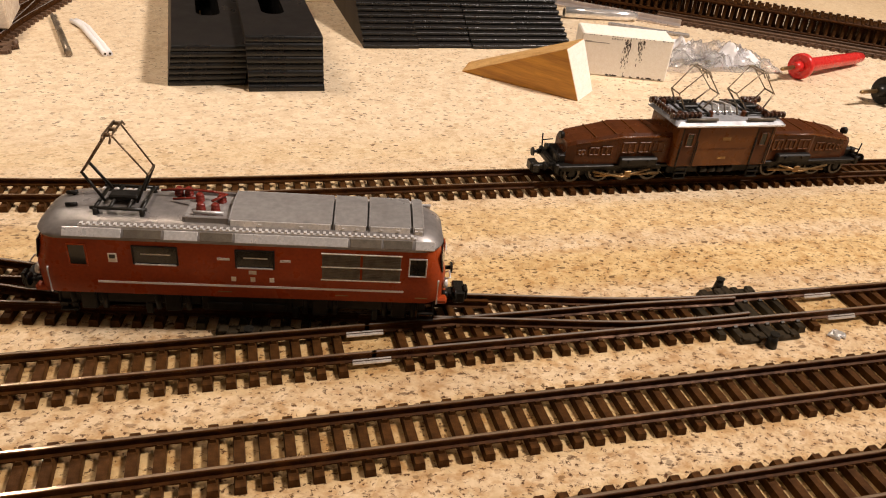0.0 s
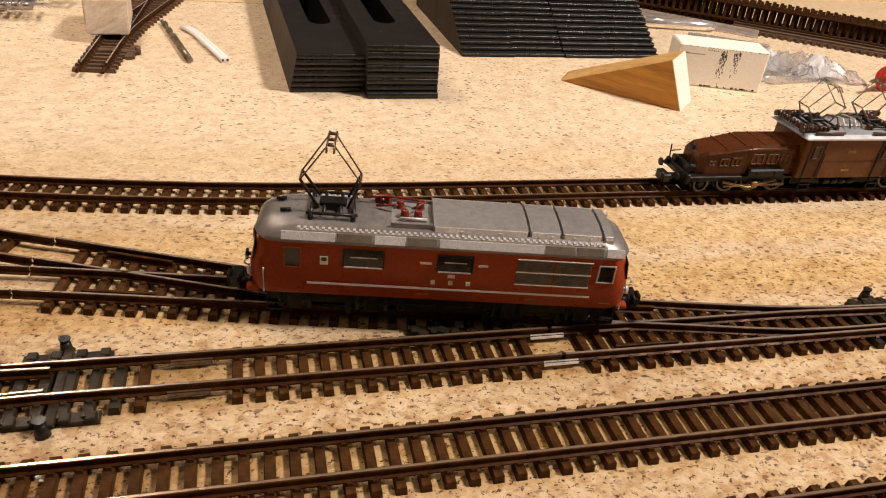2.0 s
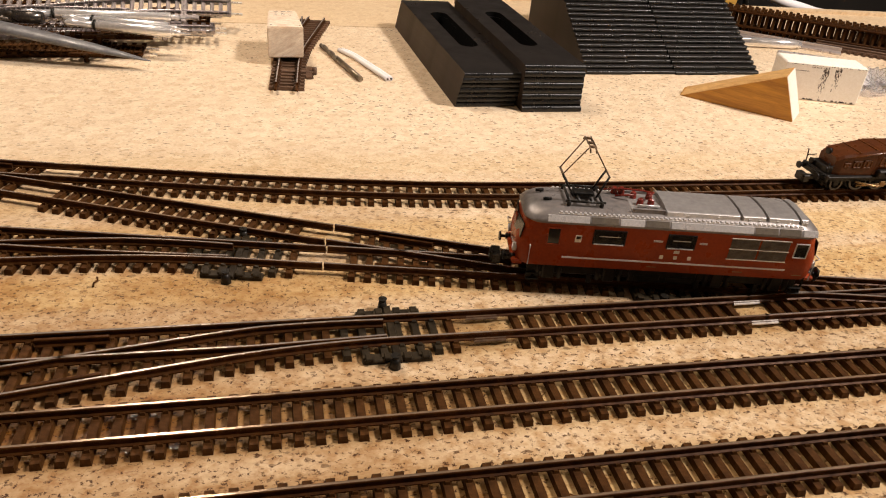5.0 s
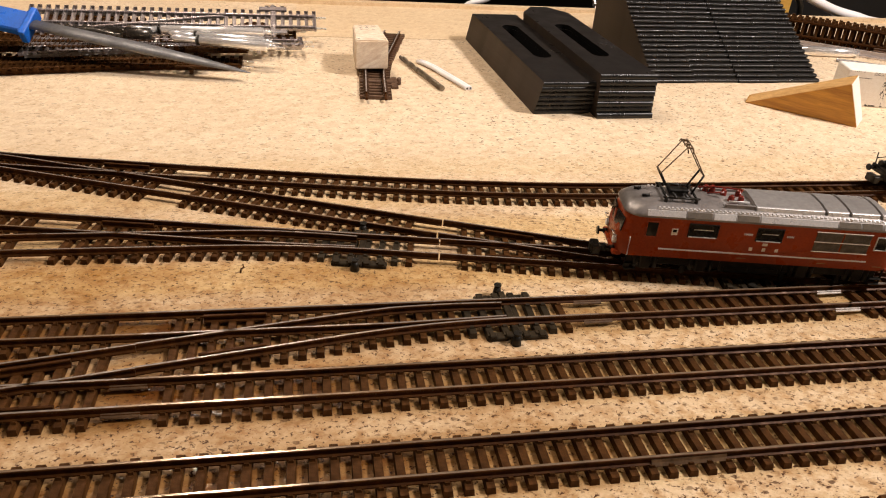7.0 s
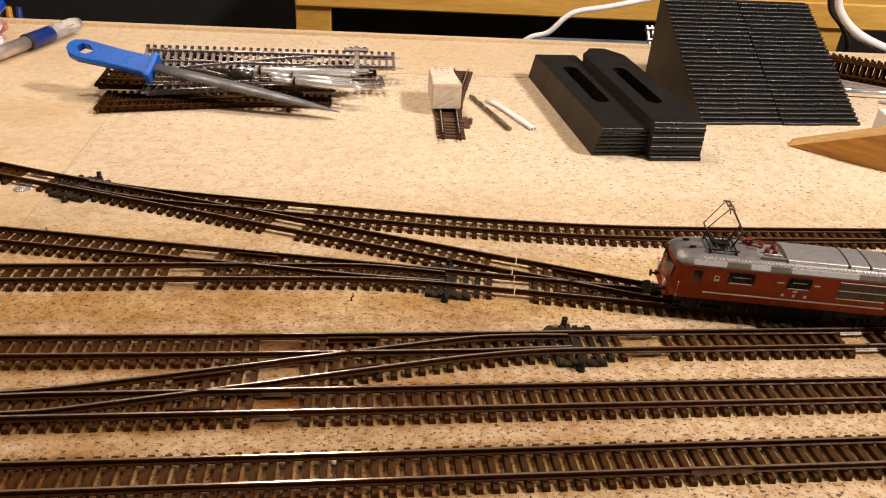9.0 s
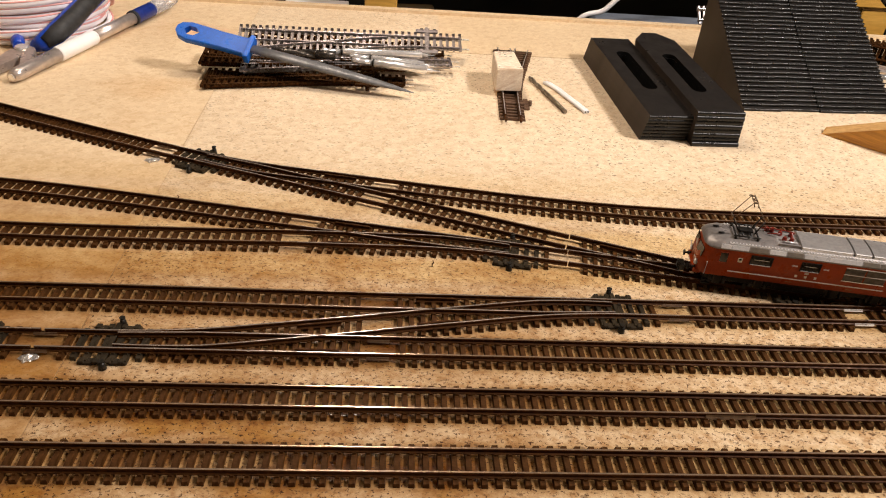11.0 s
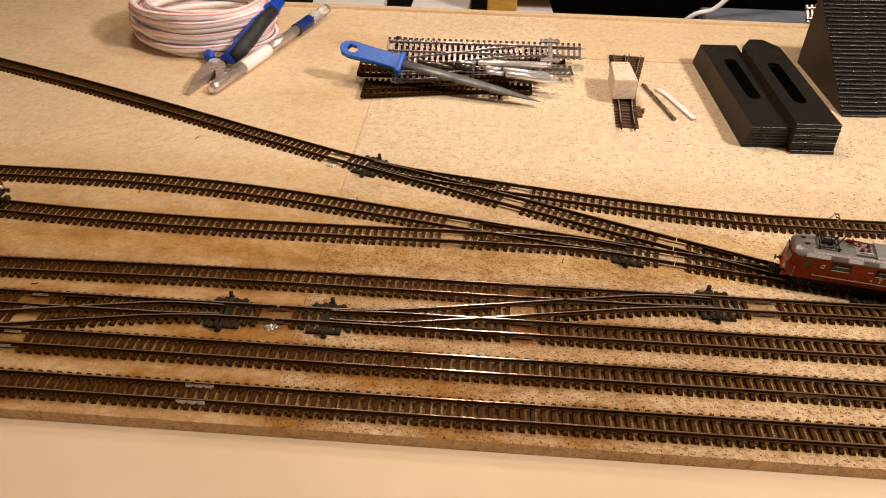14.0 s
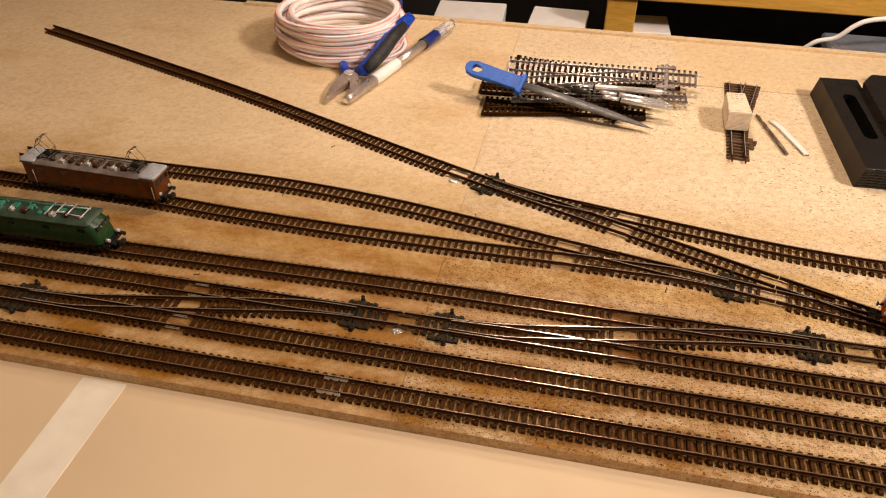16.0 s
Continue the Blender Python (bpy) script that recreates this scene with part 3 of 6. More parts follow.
NAVY = worn("navy_plastic", (0.006, 0.020, 0.16), (0.012, 0.032, 0.22), 150, 0.35, 0, 0.05)
RUBBER = worn("soft_black_grip", (0.012, 0.013, 0.015), (0.025, 0.026, 0.028), 200, 0.6, 0, 0.1)
WHITE = plain("white_plastic", (0.92, 0.91, 0.93), 0.42)
PINE = wood("pale_pine", (0.66, 0.50, 0.35), (0.93, 0.84, 0.70), 48, (2.2, 9, 9), 0.55, (0.2, -0.5, 0.1))
PINE_END = wood("sawn_end_grain", (0.88, 0.83, 0.74), (0.97, 0.935, 0.87), 160, (4, 1, 4), 0.7)
WEDGE_WOOD = wood("varnished_spruce", (0.36, 0.145, 0.014), (0.66, 0.325, 0.040), 26, (1.0, 14, 14), 0.38, (0, 0.05, -0.77))
WEDGE_TOP = wood("pale_spruce", (0.50, 0.27, 0.085), (0.74, 0.47, 0.19), 40, (1.0, 10, 10), 0.5, (0, 0.05, -0.77))
PLATE = worn("black_plate_top", (0.011, 0.009, 0.008), (0.020, 0.017, 0.015), 60, 0.36, 0, 0.1, 0.0001)
PLATE_EDGE = worn("cut_plate_edge", (0.006, 0.006, 0.006), (0.017, 0.017, 0.017), 240, 0.32, 0, 0.4, 0.0002, (0.5, 0.78))
PLATE_SIDE = worn("brown_black_plate_side", (0.024, 0.014, 0.007), (0.027, 0.016, 0.008), 20, 0.6, 0, 0.0, 0.0001)
RED_PLASTIC = worn("red_probe_plastic", (0.55, 0.020, 0.018), (0.70, 0.035, 0.030), 120, 0.28)
CABLE = plain("pinkish_white_cable", (1.0, 0.965, 1.0), 0.42)
CABLE_RED = worn("red_cable_stripe", (0.86, 0.40, 0.37), (0.92, 0.52, 0.48), 80, 0.45, 0, 0.05)
YELLOW_WOOD = wood("orange_varnished_shelf", (0.62, 0.33, 0.055), (0.80, 0.47, 0.10), 12, (1, 8, 8), 0.4)
# blacker than the plates: the shade inside the slots put into the colour
SLOT_SHADE = worn("slot_shade_black", (0.003, 0.003, 0.003), (0.005, 0.0045, 0.004), 60, 0.7)
# near-black colour that stands for unlit space, behind the board and in the bore
UNLIT_BLACK = worn("unlit_black", (0.010, 0.009, 0.008), (0.022, 0.019, 0.016), 6, 0.7)
GREY_TRAY = worn("grey_blue_plastic", (0.13, 0.16, 0.21), (0.19, 0.22, 0.28), 30, 0.35)
OLD_NICKEL = worn("dull_nickel_track", (0.32, 0.30, 0.28), (0.55, 0.52, 0.50), 260, 0.3, 0.5, 0.1)
GREY_SLEEPER = worn("grey_brown_sleeper", (0.24, 0.20, 0.19), (0.46, 0.42, 0.41), 40, 0.28, 0.45, 0.2)
LOOSE_BROWN = worn("faded_brown_plastic", (0.085, 0.043, 0.022), (0.135, 0.075, 0.042), 200, 0.5, 0, 0.2)
PRINT = worn("dark_printing", (0.03, 0.02, 0.018), (0.10, 0.075, 0.06), 300, 0.6)
TAPE = plain("masking_tape", (0.90, 0.84, 0.73), 0.6)

ENGINE_DARK = worn("deep_brown_paint", (0.095, 0.026, 0.0045), (0.135, 0.038, 0.007), 150, 0.4, 0, 0.05, 0.00005)
DUSTY_ROOF = worn("dusty_brown_roof", (0.13, 0.10, 0.085), (0.27, 0.235, 0.22), 90, 0.5, 0, 0.06)
BLUE_GREY = worn("blue_grey_roof", (0.34, 0.36, 0.40), (0.50, 0.53, 0.57), 120, 0.4, 0, 0.06)
DARK_ROOF = worn("sooty_green_roof", (0.022, 0.042, 0.028), (0.05, 0.095, 0.062), 120, 0.45, 0, 0.06)
DRILL = worn("brown_drill_steel", (0.14, 0.11, 0.08), (0.28, 0.23, 0.17), 260, 0.35, 0.5, 0.1)
for paint, gleam in ((CROC_BROWN, 0.35), (CROC_HOOD, 0.25)):
    paint.node_tree.nodes["Principled BSDF"].inputs["Specular IOR Level"].default_value = gleam
SLOT_SHADE.node_tree.nodes["Principled BSDF"].inputs["Specular IOR Level"].default_value = 0.1
for dull in (BODY_RED, UNDER, ENGINE_DARK, BLACK):
    dull.node_tree.nodes["Principled BSDF"].inputs["Specular IOR Level"].default_value = 0.25


def clear_plastic(name, tint=(0.95, 0.96, 0.98), rough=0.12, amount=0.9):
    m, t, b = material(name, rough, 0, tint)
    b.inputs["Transmission Weight"].default_value = amount
    b.inputs["IOR"].default_value = 1.35
    n = noise_tex(t, coords(t), 120, 4)
    bump(t, b, n, 0.4, 0.0005)
    return m


FILM = clear_plastic("clear_film", (1.0, 0.99, 0.99), 0.16, 0.9)
CLEAR = clear_plastic("clear_cap", (0.97, 0.97, 1.0), 0.25, 0.75)


# ---- engines ----
def ring_outline(hl, hw, r, n=7):
    """A rectangle with rounded corners, anticlockwise."""
    out = []
    for cx, cy, a0 in ((hl - r, hw - r, 0), (-hl + r, hw - r, 90), (-hl + r, -hw + r, 180), (hl - r, -hw + r, 270)):
        for k in range(n):
            a = radians(a0 + 90 * k / (n - 1))
            out.append((cx + r * math.cos(a), cy + r * math.sin(a)))
    return out


def loft(bm, levels, mat=0, n=7, cap_top=True, cap_low=True):
    """Rounded rectangles (z, half length, half width, corner radius) joined into a hull."""
    rings = [[bm.verts.new((x, y, z)) for x, y in ring_outline(hl, hw, r, n)] for z, hl, hw, r in levels]
    for a, b in zip(rings, rings[1:]):
        for k in range(len(a)):
            f = bm.faces.new((a[k], a[(k + 1) % len(a)], b[(k + 1) % len(a)], b[k]))
            f.material_index = mat
    if cap_low:
        bm.faces.new(rings[0]).material_index = mat
    if cap_top:
        bm.faces.new(rings[-1]).material_index = mat


def wheel(parent, x, y, r, side, width=1.6):
    bm = bmesh.new()
    tube(bm, [(0, -width / 2, 0), (0, width / 2, 0)], r, 20)
    tube(bm, [(0, -side * width / 2 - side * 0.02, 0), (0, -side * width / 2 - side * 0.5, 0)], r + 0.5, 20)
    w = part("wheel", bm, UNDER, parent, "blackened metal wheel", at(x, y, TOP + r + 0.02))
    bm = bmesh.new()
    tube(bm, [(0, side * (width / 2 - 0.1), 0), (0, side * (width / 2 + 0.25), 0)], [r * 0.82, r * 0.76], 20)
    part("wheel_disc", bm, TYRE, w)
    return w


def spoked_wheel(parent, x, y, r, side):
    """An open wheel: flanged rim, hub and thin spokes."""
    bm = bmesh.new()
    n = 24
    ring = []
    for k in range(n):
        a = 2 * math.pi * k / n
        ring.append([bm.verts.new((q * math.cos(a), side * v, q * math.sin(a))) for q, v in ((r, 0.8), (r, -0.7), (r + 0.5, -0.8), (r + 0.5, -1.2), (r - 0.75, -1.2), (r - 0.75, 0.8))])
    for k in range(n):
        for q in range(6):
            f = bm.faces.new((ring[k][q], ring[k][(q + 1) % 6], ring[(k + 1) % n][(q + 1) % 6], ring[(k + 1) % n][q]))
            f.material_index = 1 if q == 5 else 0
    for k in range(8):
        a = math.pi * k / 4 + 0.2
        tube(bm, [(0, side * 0.2, 0), ((r - 0.6) * math.cos(a), side * 0.2, (r - 0.6) * math.sin(a))], 0.32, 5)
    tube(bm, [(0, -side * 1.0, 0), (0, side * 0.9, 0)], 1.15, 12)
    part("wheel", bm, [UNDER, TYRE], parent, "black spoked wheel with a dull metal tyre", at(x, y, TOP + r + 0.02))


def buffer(parent, x, y, z, d):
    bm = bmesh.new()
    tube(bm, [(0, 0, 0), (d * 1.6, 0, 0)], [0.95, 0.8], 12)
    tube(bm, [(d * 1.6, 0, 0), (d * 3.0, 0, 0)], 0.5, 10)
    tube(bm, [(d * 3.0, 0, 0), (d * 3.5, 0, 0)], [1.45, 1.3], 14)
    part("buffer", bm, UNDER, parent, "round black buffer", at(x, y, z))


def coupler(parent, x, d):
    bm = bmesh.new()
    box(bm, min(0, d * 5.0), max(0, d * 5.0), -1.0, 1.0, TOP + 2.6, TOP + 4.2, 0.2)
    x0, x1 = sorted((d * 4.2, d * 7.0))
    box(bm, x0, x1, -2.7, 2.7, TOP + 2.0, TOP + 5.0, 0.3)
    x0, x1 = sorted((d * 6.6, d * 7.6))
    box(bm, x0, x1, -2.2, 0.4, TOP + 2.6, TOP + 5.6, 0.25)
    part("coupler", bm, BLACK, parent, "boxy black plastic coupler", at(x, 0, 0))


def pantograph(parent, x, z, height, spread=13.0, lean=0.0, mat=None, w=5.0, lower=None, thin=1.0):
    """A raised diamond pantograph on a small frame."""
    mat = mat or WIRE_DARK
    for y in (-w, w):
        bm = bmesh.new()
        tube(bm, [(-5.6, y, z + 1.1), (5.6, y, z + 1.1)], 0.36, 6)
        part("side_bar", bm, BLACK, parent, "", at(x, 0, 0))
        for q in (-4.6, 4.6):
            bm = bmesh.new()
            tube(bm, [(q, y, z - 0.8), (q, y, z + 1.2)], [0.7, 0.55], 8)
            part("foot", bm, BLACK, parent, "small black insulated foot", at(x, 0, 0))
    for q in (-4.6, -1.8, 1.8, 4.6):
        bm = bmesh.new()
        tube(bm, [(q, -w, z + 1.1), (q, w, z + 1.1)], 0.4, 6)
        part("cross_bar", bm, BLACK, parent, "", at(x, 0, 0))
    bm = bmesh.new()
    box(bm, -3.0, 3.0, -1.5, 1.5, z + 0.9, z + 2.2, 0.3)
    part("spring_box", bm, UNDER, parent, "black pantograph spring box", at(x, 0, 0))
    k = z + 1.4 + height * 0.42
    top = z + 1.4 + height
    for s in (-1, 1):
        for y in (-1, 1):
            hip = Vector((s * 3.2, y * w * 0.55, z + 1.5))
            knee = Vector((s * spread / 2 + lean, y * w * 0.45, k))
            head = Vector((s * 0.7 + lean, y * w * 0.6, top))
            bm = bmesh.new()
            tube(bm, [hip, knee], 0.40 * thin, 6)
            part("lower_arm", bm, lower or UNDER, parent, "lower pantograph arm", at(x, 0, 0))
            bm = bmesh.new()
            tube(bm, [knee, head], 0.19, 6)
            part("upper_arm", bm, mat, parent, "thin upper pantograph arm", at(x, 0, 0))
        bm = bmesh.new()
        tube(bm, [(s * spread / 2 + lean, -w * 0.5, k), (s * spread / 2 + lean, w * 0.5, k)], 0.26, 6)
        part("knee_bar", bm, mat, parent, "", at(x, 0, 0))
    for s in (-1, 1):
        bm = bmesh.new()
        tube(bm, [(s * 0.8 + lean, -w, top - 0.9), (s * 0.8 + lean, -w * 0.75, top + 0.25), (s * 0.8 + lean, w * 0.75, top + 0.25), (s * 0.8 + lean, w, top - 0.9)], 0.24, 6)
        part("contact_shoe", bm, mat, parent, "bent pantograph contact strip", at(x, 0, 0))
    bm = bmesh.new()
    tube(bm, [(-0.8 + lean, 0, top), (0.8 + lean, 0, top)], 0.4, 6)
    for y in (-w * 0.6, w * 0.6):
        tube(bm, [(-0.9 + lean, y, top + 0.1), (0.9 + lean, y, top + 0.1)], 0.4, 6)
    part("head_bracket", bm, mat, parent, "", at(x, 0, 0))


def insulators(parent, places, z, mat=None):
    for x, y in places:
        bm = bmesh.new()
        tube(bm, [(0, 0, z), (0, 0, z + 0.5), (0, 0, z + 0.51), (0, 0, z + 1.0), (0, 0, z + 1.01), (0, 0, z + 1.6), (0, 0, z + 2.1)], [1.0, 1.0, 0.65, 1.0, 0.65, 0.95, 0.5], 10)
        part("insulator", bm, mat or INSULATOR, parent, "red ribbed roof insulator", at(x, y, 0))


def side_panel(parent, name, x0, x1, z0, z1, y, mat, label="", depth=0.25, bevel=0.08):
    """A thin raised plate on one flank; y is signed."""
    s = 1 if y > 0 else -1
    bm = bmesh.new()
    box(bm, x0, x1, min(y, y + s * depth), max(y, y + s * depth), z0, z1, bevel)
    return part(name, bm, mat, parent, label)


def side_window(parent, x0, x1, z0, z1, y, mat=None):
    s = 1 if y > 0 else -1
    f = side_panel(parent, "side_window", x0, x1, z0, z1, y - s * 0.05, GLASS, "dark side window in a thin frame", 0.12, 0.0)
    bm = bmesh.new()
    w = 0.3
    ya, yb = sorted((y - s * 0.05, y + s * 0.30))
    for a, b, c, d in ((x0 - w, x1 + w, z1, z1 + w), (x0 - w, x1 + w, z0 - w, z0), (x0 - w, x0, z0, z1), (x1, x1 + w, z0, z1)):
        box(bm, a, b, ya, yb, c, d, 0.06)
    part("window_frame", bm, mat or BODY_RED, f)
    return f


def bogie(parent, x, axle, r, y=7.3, rise=0.0):
    bm = bmesh.new()
    for s in (-1, 1):
        box(bm, -axle / 2 - 6, axle / 2 + 6, s * y - 0.8, s * y + 0.8, TOP + 2.2 + rise * 0.5, TOP + 4.6 + rise, 0.3)
        for q in (-axle / 2, axle / 2):
            box(bm, q - 1.7, q + 1.7, s * (y + 0.6) - 0.9, s * (y + 0.6) + 0.9, TOP + 1.6, TOP + 4.9 + rise, 0.3)
            tube(bm, [(q + 3.2, s * (y + 0.7), TOP + 1.9), (q + 3.2, s * (y + 0.7), TOP + 4.6 + rise)], 0.7, 8)
            tube(bm, [(q - 3.2, s * (y + 0.7), TOP + 1.9), (q - 3.2, s * (y + 0.7), TOP + 4.6 + rise)], 0.7, 8)
            box(bm, q - 6.0, q - 4.6, s * (y + 0.4) - 0.5, s * (y + 0.4) + 0.5, TOP + 0.4, TOP + 3.2, 0.15)
    b = part("bogie", bm, UNDER, parent, "black bogie frame with axle boxes and springs", at(x, 0, 0))
    for q in (-axle / 2, axle / 2):
        for s in (-1, 1):
            wheel(b, q, s * 4.9, r, s)


def red_engine(where):
    t = thing("electric_locomotive", "oxide-red model electric engine with grey roof and raised pantograph", "model train", where)
    hl, hw = 43.4, 9.2
    zb, ze = TOP + 6.3, TOP + 19.7
    bm = bmesh.new()
    loft(bm, [(zb, hl - 0.9, hw - 0.1, 4.2), (zb + 0.5, hl - 0.3, hw, 4.4), (zb + 5.5, hl, hw, 4.6), (zb + 7.0, hl - 0.2, hw, 4.6), (ze, hl - 1.9, hw - 0.1, 5.0)], 0, 9)
    smooth(part("body", bm, BODY_RED, t, "glossy oxide-red body shell"), 35)
    bm = bmesh.new()
    loft(bm, [(ze, hl - 1.5, hw + 0.15, 5.2), (ze + 0.5, hl - 1.2, hw + 0.25, 5.4), (ze + 1.2, hl - 1.6, hw - 0.1, 5.5), (ze + 2.4, hl - 2.8, hw - 1.1, 5.8), (ze + 3.3, hl - 4.6, hw - 2.5, 5.4), (ze + 3.8, hl - 7.2, hw - 4.4, 4.2), (ze + 3.95, hl - 9, hw - 5.4, 3.4)], 0, 9)
    smooth(part("roof", bm, ROOF_GREY, t, "weathered grey rounded roof"), 50)
    # the raised machine-room cover with its four panels
    for x0, x1 in ((-3.2, 18.0), (18.4, 25.4), (25.8, 34.8), (35.2, 37.6)):
        bm = bmesh.new()
        prism(bm, [(-6.9, ze + 2.0), (-6.4, ze + 4.5), (-2.5, ze + 5.0), (2.5, ze + 5.0), (6.4, ze + 4.5), (6.9, ze + 2.0)], x0, x1, 0, Matrix(((0, 0, 1, 0), (1, 0, 0, 0), (0, 1, 0, 0), (0, 0, 0, 1))))
        bmesh.ops.bevel(bm, geom=[e for e in bm.edges], offset=0.22, segments=1, affect="EDGES")
        panel = part("roof_panel", bm, HATCH_GREY, t, "raised grey roof hatch")
        for u in (-1, 1):
            bm = bmesh.new()
            box(bm, x0 + 0.3, x1 - 0.3, -0.12, 0.12, -0.95, 0.95, 0.08, 0, Matrix.Translation((0, u * 6.72, ze + 3.45)) @ Matrix.Rotation(u * radians(11.3), 4, "X"))
            for q in (0.3, 0.7):
                xx = x0 + (x1 - x0) * q
                box(bm, xx - 0.35, xx + 0.35, u * 6.85 - 0.15, u * 6.85 + 0.15, ze + 3.5, ze + 3.8, 0.05)
            part("hatch_side", bm, SILVER, panel, "silver side of a roof hatch with catches")
    for s in (-1, 1):
        bm = bmesh.new()
        box(bm, -33, 36, s * 7.4 - 0.75, s * 7.4 + 0.75, ze + 2.25, ze + 2.7, 0.1)
        for k in range(52):
            q = -32.3 + k * 1.32
            box(bm, q - 0.3, q + 0.3, s * 7.4 - 0.7, s * 7.4 + 0.7, ze + 2.6, ze + 3.0)
        part("roof_walkway", bm, SILVER, t, "ribbed silver roof walkway")
        for x0, x1, m in ((-36, -24.4, SILVER), (-24.0, -16.4, GRILLE), (-16.0, -9.2, SILVER), (-8.8, -2.2, GRILLE), (-1.8, 21.6, SILVER), (22.0, 28.6, GRILLE), (29.0, 35.2, GRILLE), (35.8, 40, SILVER)):
            bm = bmesh.new()
            box(bm, x0, x1, -0.22, 0.22, -1.0, 1.0, 0.12, 0, Matrix.Translation((0, s * (hw - 0.42), ze + 1.35)) @ Matrix.Rotation(s * radians(32), 4, "X"))
            part("eaves_panel", bm, m, t, "")
        # flank: windows, grilles, stripe, lettering bars
        y = s * (hw - 0.02)
        side_window(t, -35.2, -32.0, ze - 6.2, ze - 1.5, y, BODY_RED)
        side_window(t, 35.0, 38.4, ze - 6.0, ze - 1.9, y, SILVER)
        for x0, x1 in ((-22.4, -13.8), (-1.6, 6.0)):
            pane = side_window(t, x0, x1, ze - 5.4, ze - 1.4, y, UNDER)
            side_panel(pane, "sill", x0 + 0.1, x1 - 0.1, ze - 5.75, ze - 5.4, y, SILVER, "pale window sill", 0.36, 0.05)
            side_panel(pane, "cab_interior", x0 + 1.4, x1 - 1.2, ze - 3.3, ze - 3.0, y + s * 0.02, SILVER, "", 0.06, 0.0)
        for x0, x1 in ((-5.6, -3.0), (7.4, 9.6)):
            side_panel(t, "plate_bar", x0, x1, ze - 3.9, ze - 3.3, y, SILVER, "small pale plate", 0.12, 0.03)
        for x0, x1 in ((16.2, 24.3), (24.8, 33.0)):
            for z0, z1 in ((ze - 4.3, ze - 1.4), (ze - 7.6, ze - 4.8)):
                g = side_panel(t, "grille", x0, x1, z0, z1, y, GRILLE, "grey-brown ventilation grille", 0.2)
                bm = bmesh.new()
                for k in range(6):
                    z = z0 + 0.3 + k * (z1 - z0 - 0.5) / 6
                    ya, yb = sorted((y + s * 0.18, y + s * 0.32))
                    box(bm, x0 + 0.2, x1 - 0.2, ya, yb, z, z + 0.22)
                part("louvre", bm, GRILLE, g)
        for z in (ze - 1.25, ze - 4.6, ze - 7.9):
            side_panel(t, "grille_trim", 16.0, 33.2, z, z + 0.22, y, CREAM, "pale grille trim", 0.36, 0.03)
        side_panel(t, "stripe", -30.4, 34.0, zb + 2.75, zb + 3.25, y, STRIPE, "thin white waist stripe", 0.1, 0.0)
        for x in (-2.4, 1.6, 5.6):
            side_panel(t, "lettering_bar", x - 0.5, x + 0.5, zb + 4.3, zb + 5.4, y, CREAM, "pale lettering bar", 0.1, 0.0)
        side_panel(t, "number_bar", 0.8, 2.4, zb + 6.2, zb + 7.1, y, CREAM, "pale number bar", 0.1, 0.0)
        crest = side_panel(t, "crest", -27.6, -25.8, ze - 5.4, ze - 3.2, y, CREAM, "small pale crest", 0.15, 0.05)
        side_panel(crest, "crest_field", -27.3, -26.1, ze - 4.4, ze - 3.5, y + s * 0.1, GLASS, "", 0.1, 0.0)
        for x in (-4.4, 20.5, 38.0):
            side_panel(t, "lettering_bar", x - 1.4, x + 1.4, zb + 1.3, zb + 1.55, y, BRASS, "tiny yellow lettering bar", 0.08, 0.0)
        for x in (-39.8, 41.4):
            bm = bmesh.new()
            tube(bm, [(x, y + s * 0.5, zb + 0.4), (x, y + s * 0.7, zb + 0.8), (x, y + s * 0.7, zb + 6.2), (x, y + s * 0.3, zb + 6.6)], 0.2, 6)
            part("handrail", bm, SILVER, t, "thin silver door handrail")
        for x in (-37.6, 39.4):
            bm = bmesh.new()
            for z in (TOP + 1.0, TOP + 2.8):
                box(bm, x - 1.8, x + 1.8, s * 8.0 - 0.8, s * 8.0 + 0.8, z, z + 0.4, 0.08)
            for q in (-1.7, 1.7):
                box(bm, x + q - 0.2, x + q + 0.2, s * 8.0 - 0.25, s * 8.0 + 0.25, TOP + 1.0, zb + 0.4)
            part("step", bm, UNDER, t, "black cab steps")
    for d in (-1, 1):
        for s in (-1, 1):
            bm = bmesh.new()
            box(bm, -0.2, 0.2, -3.4, 3.4, -2.5, 2.2, 0.3, 0, Matrix.Translation((d * (hl - 0.95), s * 4.1, ze - 3.7)) @ Matrix.Rotation(d * radians(-8), 4, "Y") @ Matrix.Rotation(-d * s * radians(-7), 4, "Z"))
            part("cab_window", bm, GLASS, t, "dark raked cab window")
            bm = bmesh.new()
            tube(bm, [(d * (hl - 0.5), s * 5.6, zb + 3.4), (d * (hl + 0.5), s * 5.6, zb + 3.4)], [1.3, 1.2], 14)
            lamp_part = part("headlight", bm, SILVER, t, "round headlight with a silver rim")
            bm = bmesh.new()
            tube(bm, [(d * (hl + 0.4), s * 5.6, zb + 3.4), (d * (hl + 0.62), s * 5.6, zb + 3.4)], [0.9, 0.7], 12)
            part("lens", bm, WHITE, lamp_part)
            buffer(t, d * (hl - 0.6), s * 5.5, TOP + 6.6, d)
            bm = bmesh.new()
            tube(bm, [(d * (hl - 0.2), s * 7.2, zb + 5.5), (d * (hl + 0.9), s * 7.2, zb + 6.0), (d * (hl + 0.9), s * 4.5, zb + 6.0), (d * (hl - 0.1), s * 4.5, zb + 5.5)], 0.18, 6)
            part("handrail", bm, SILVER, t, "thin silver end handrail")
        bm = bmesh.new()
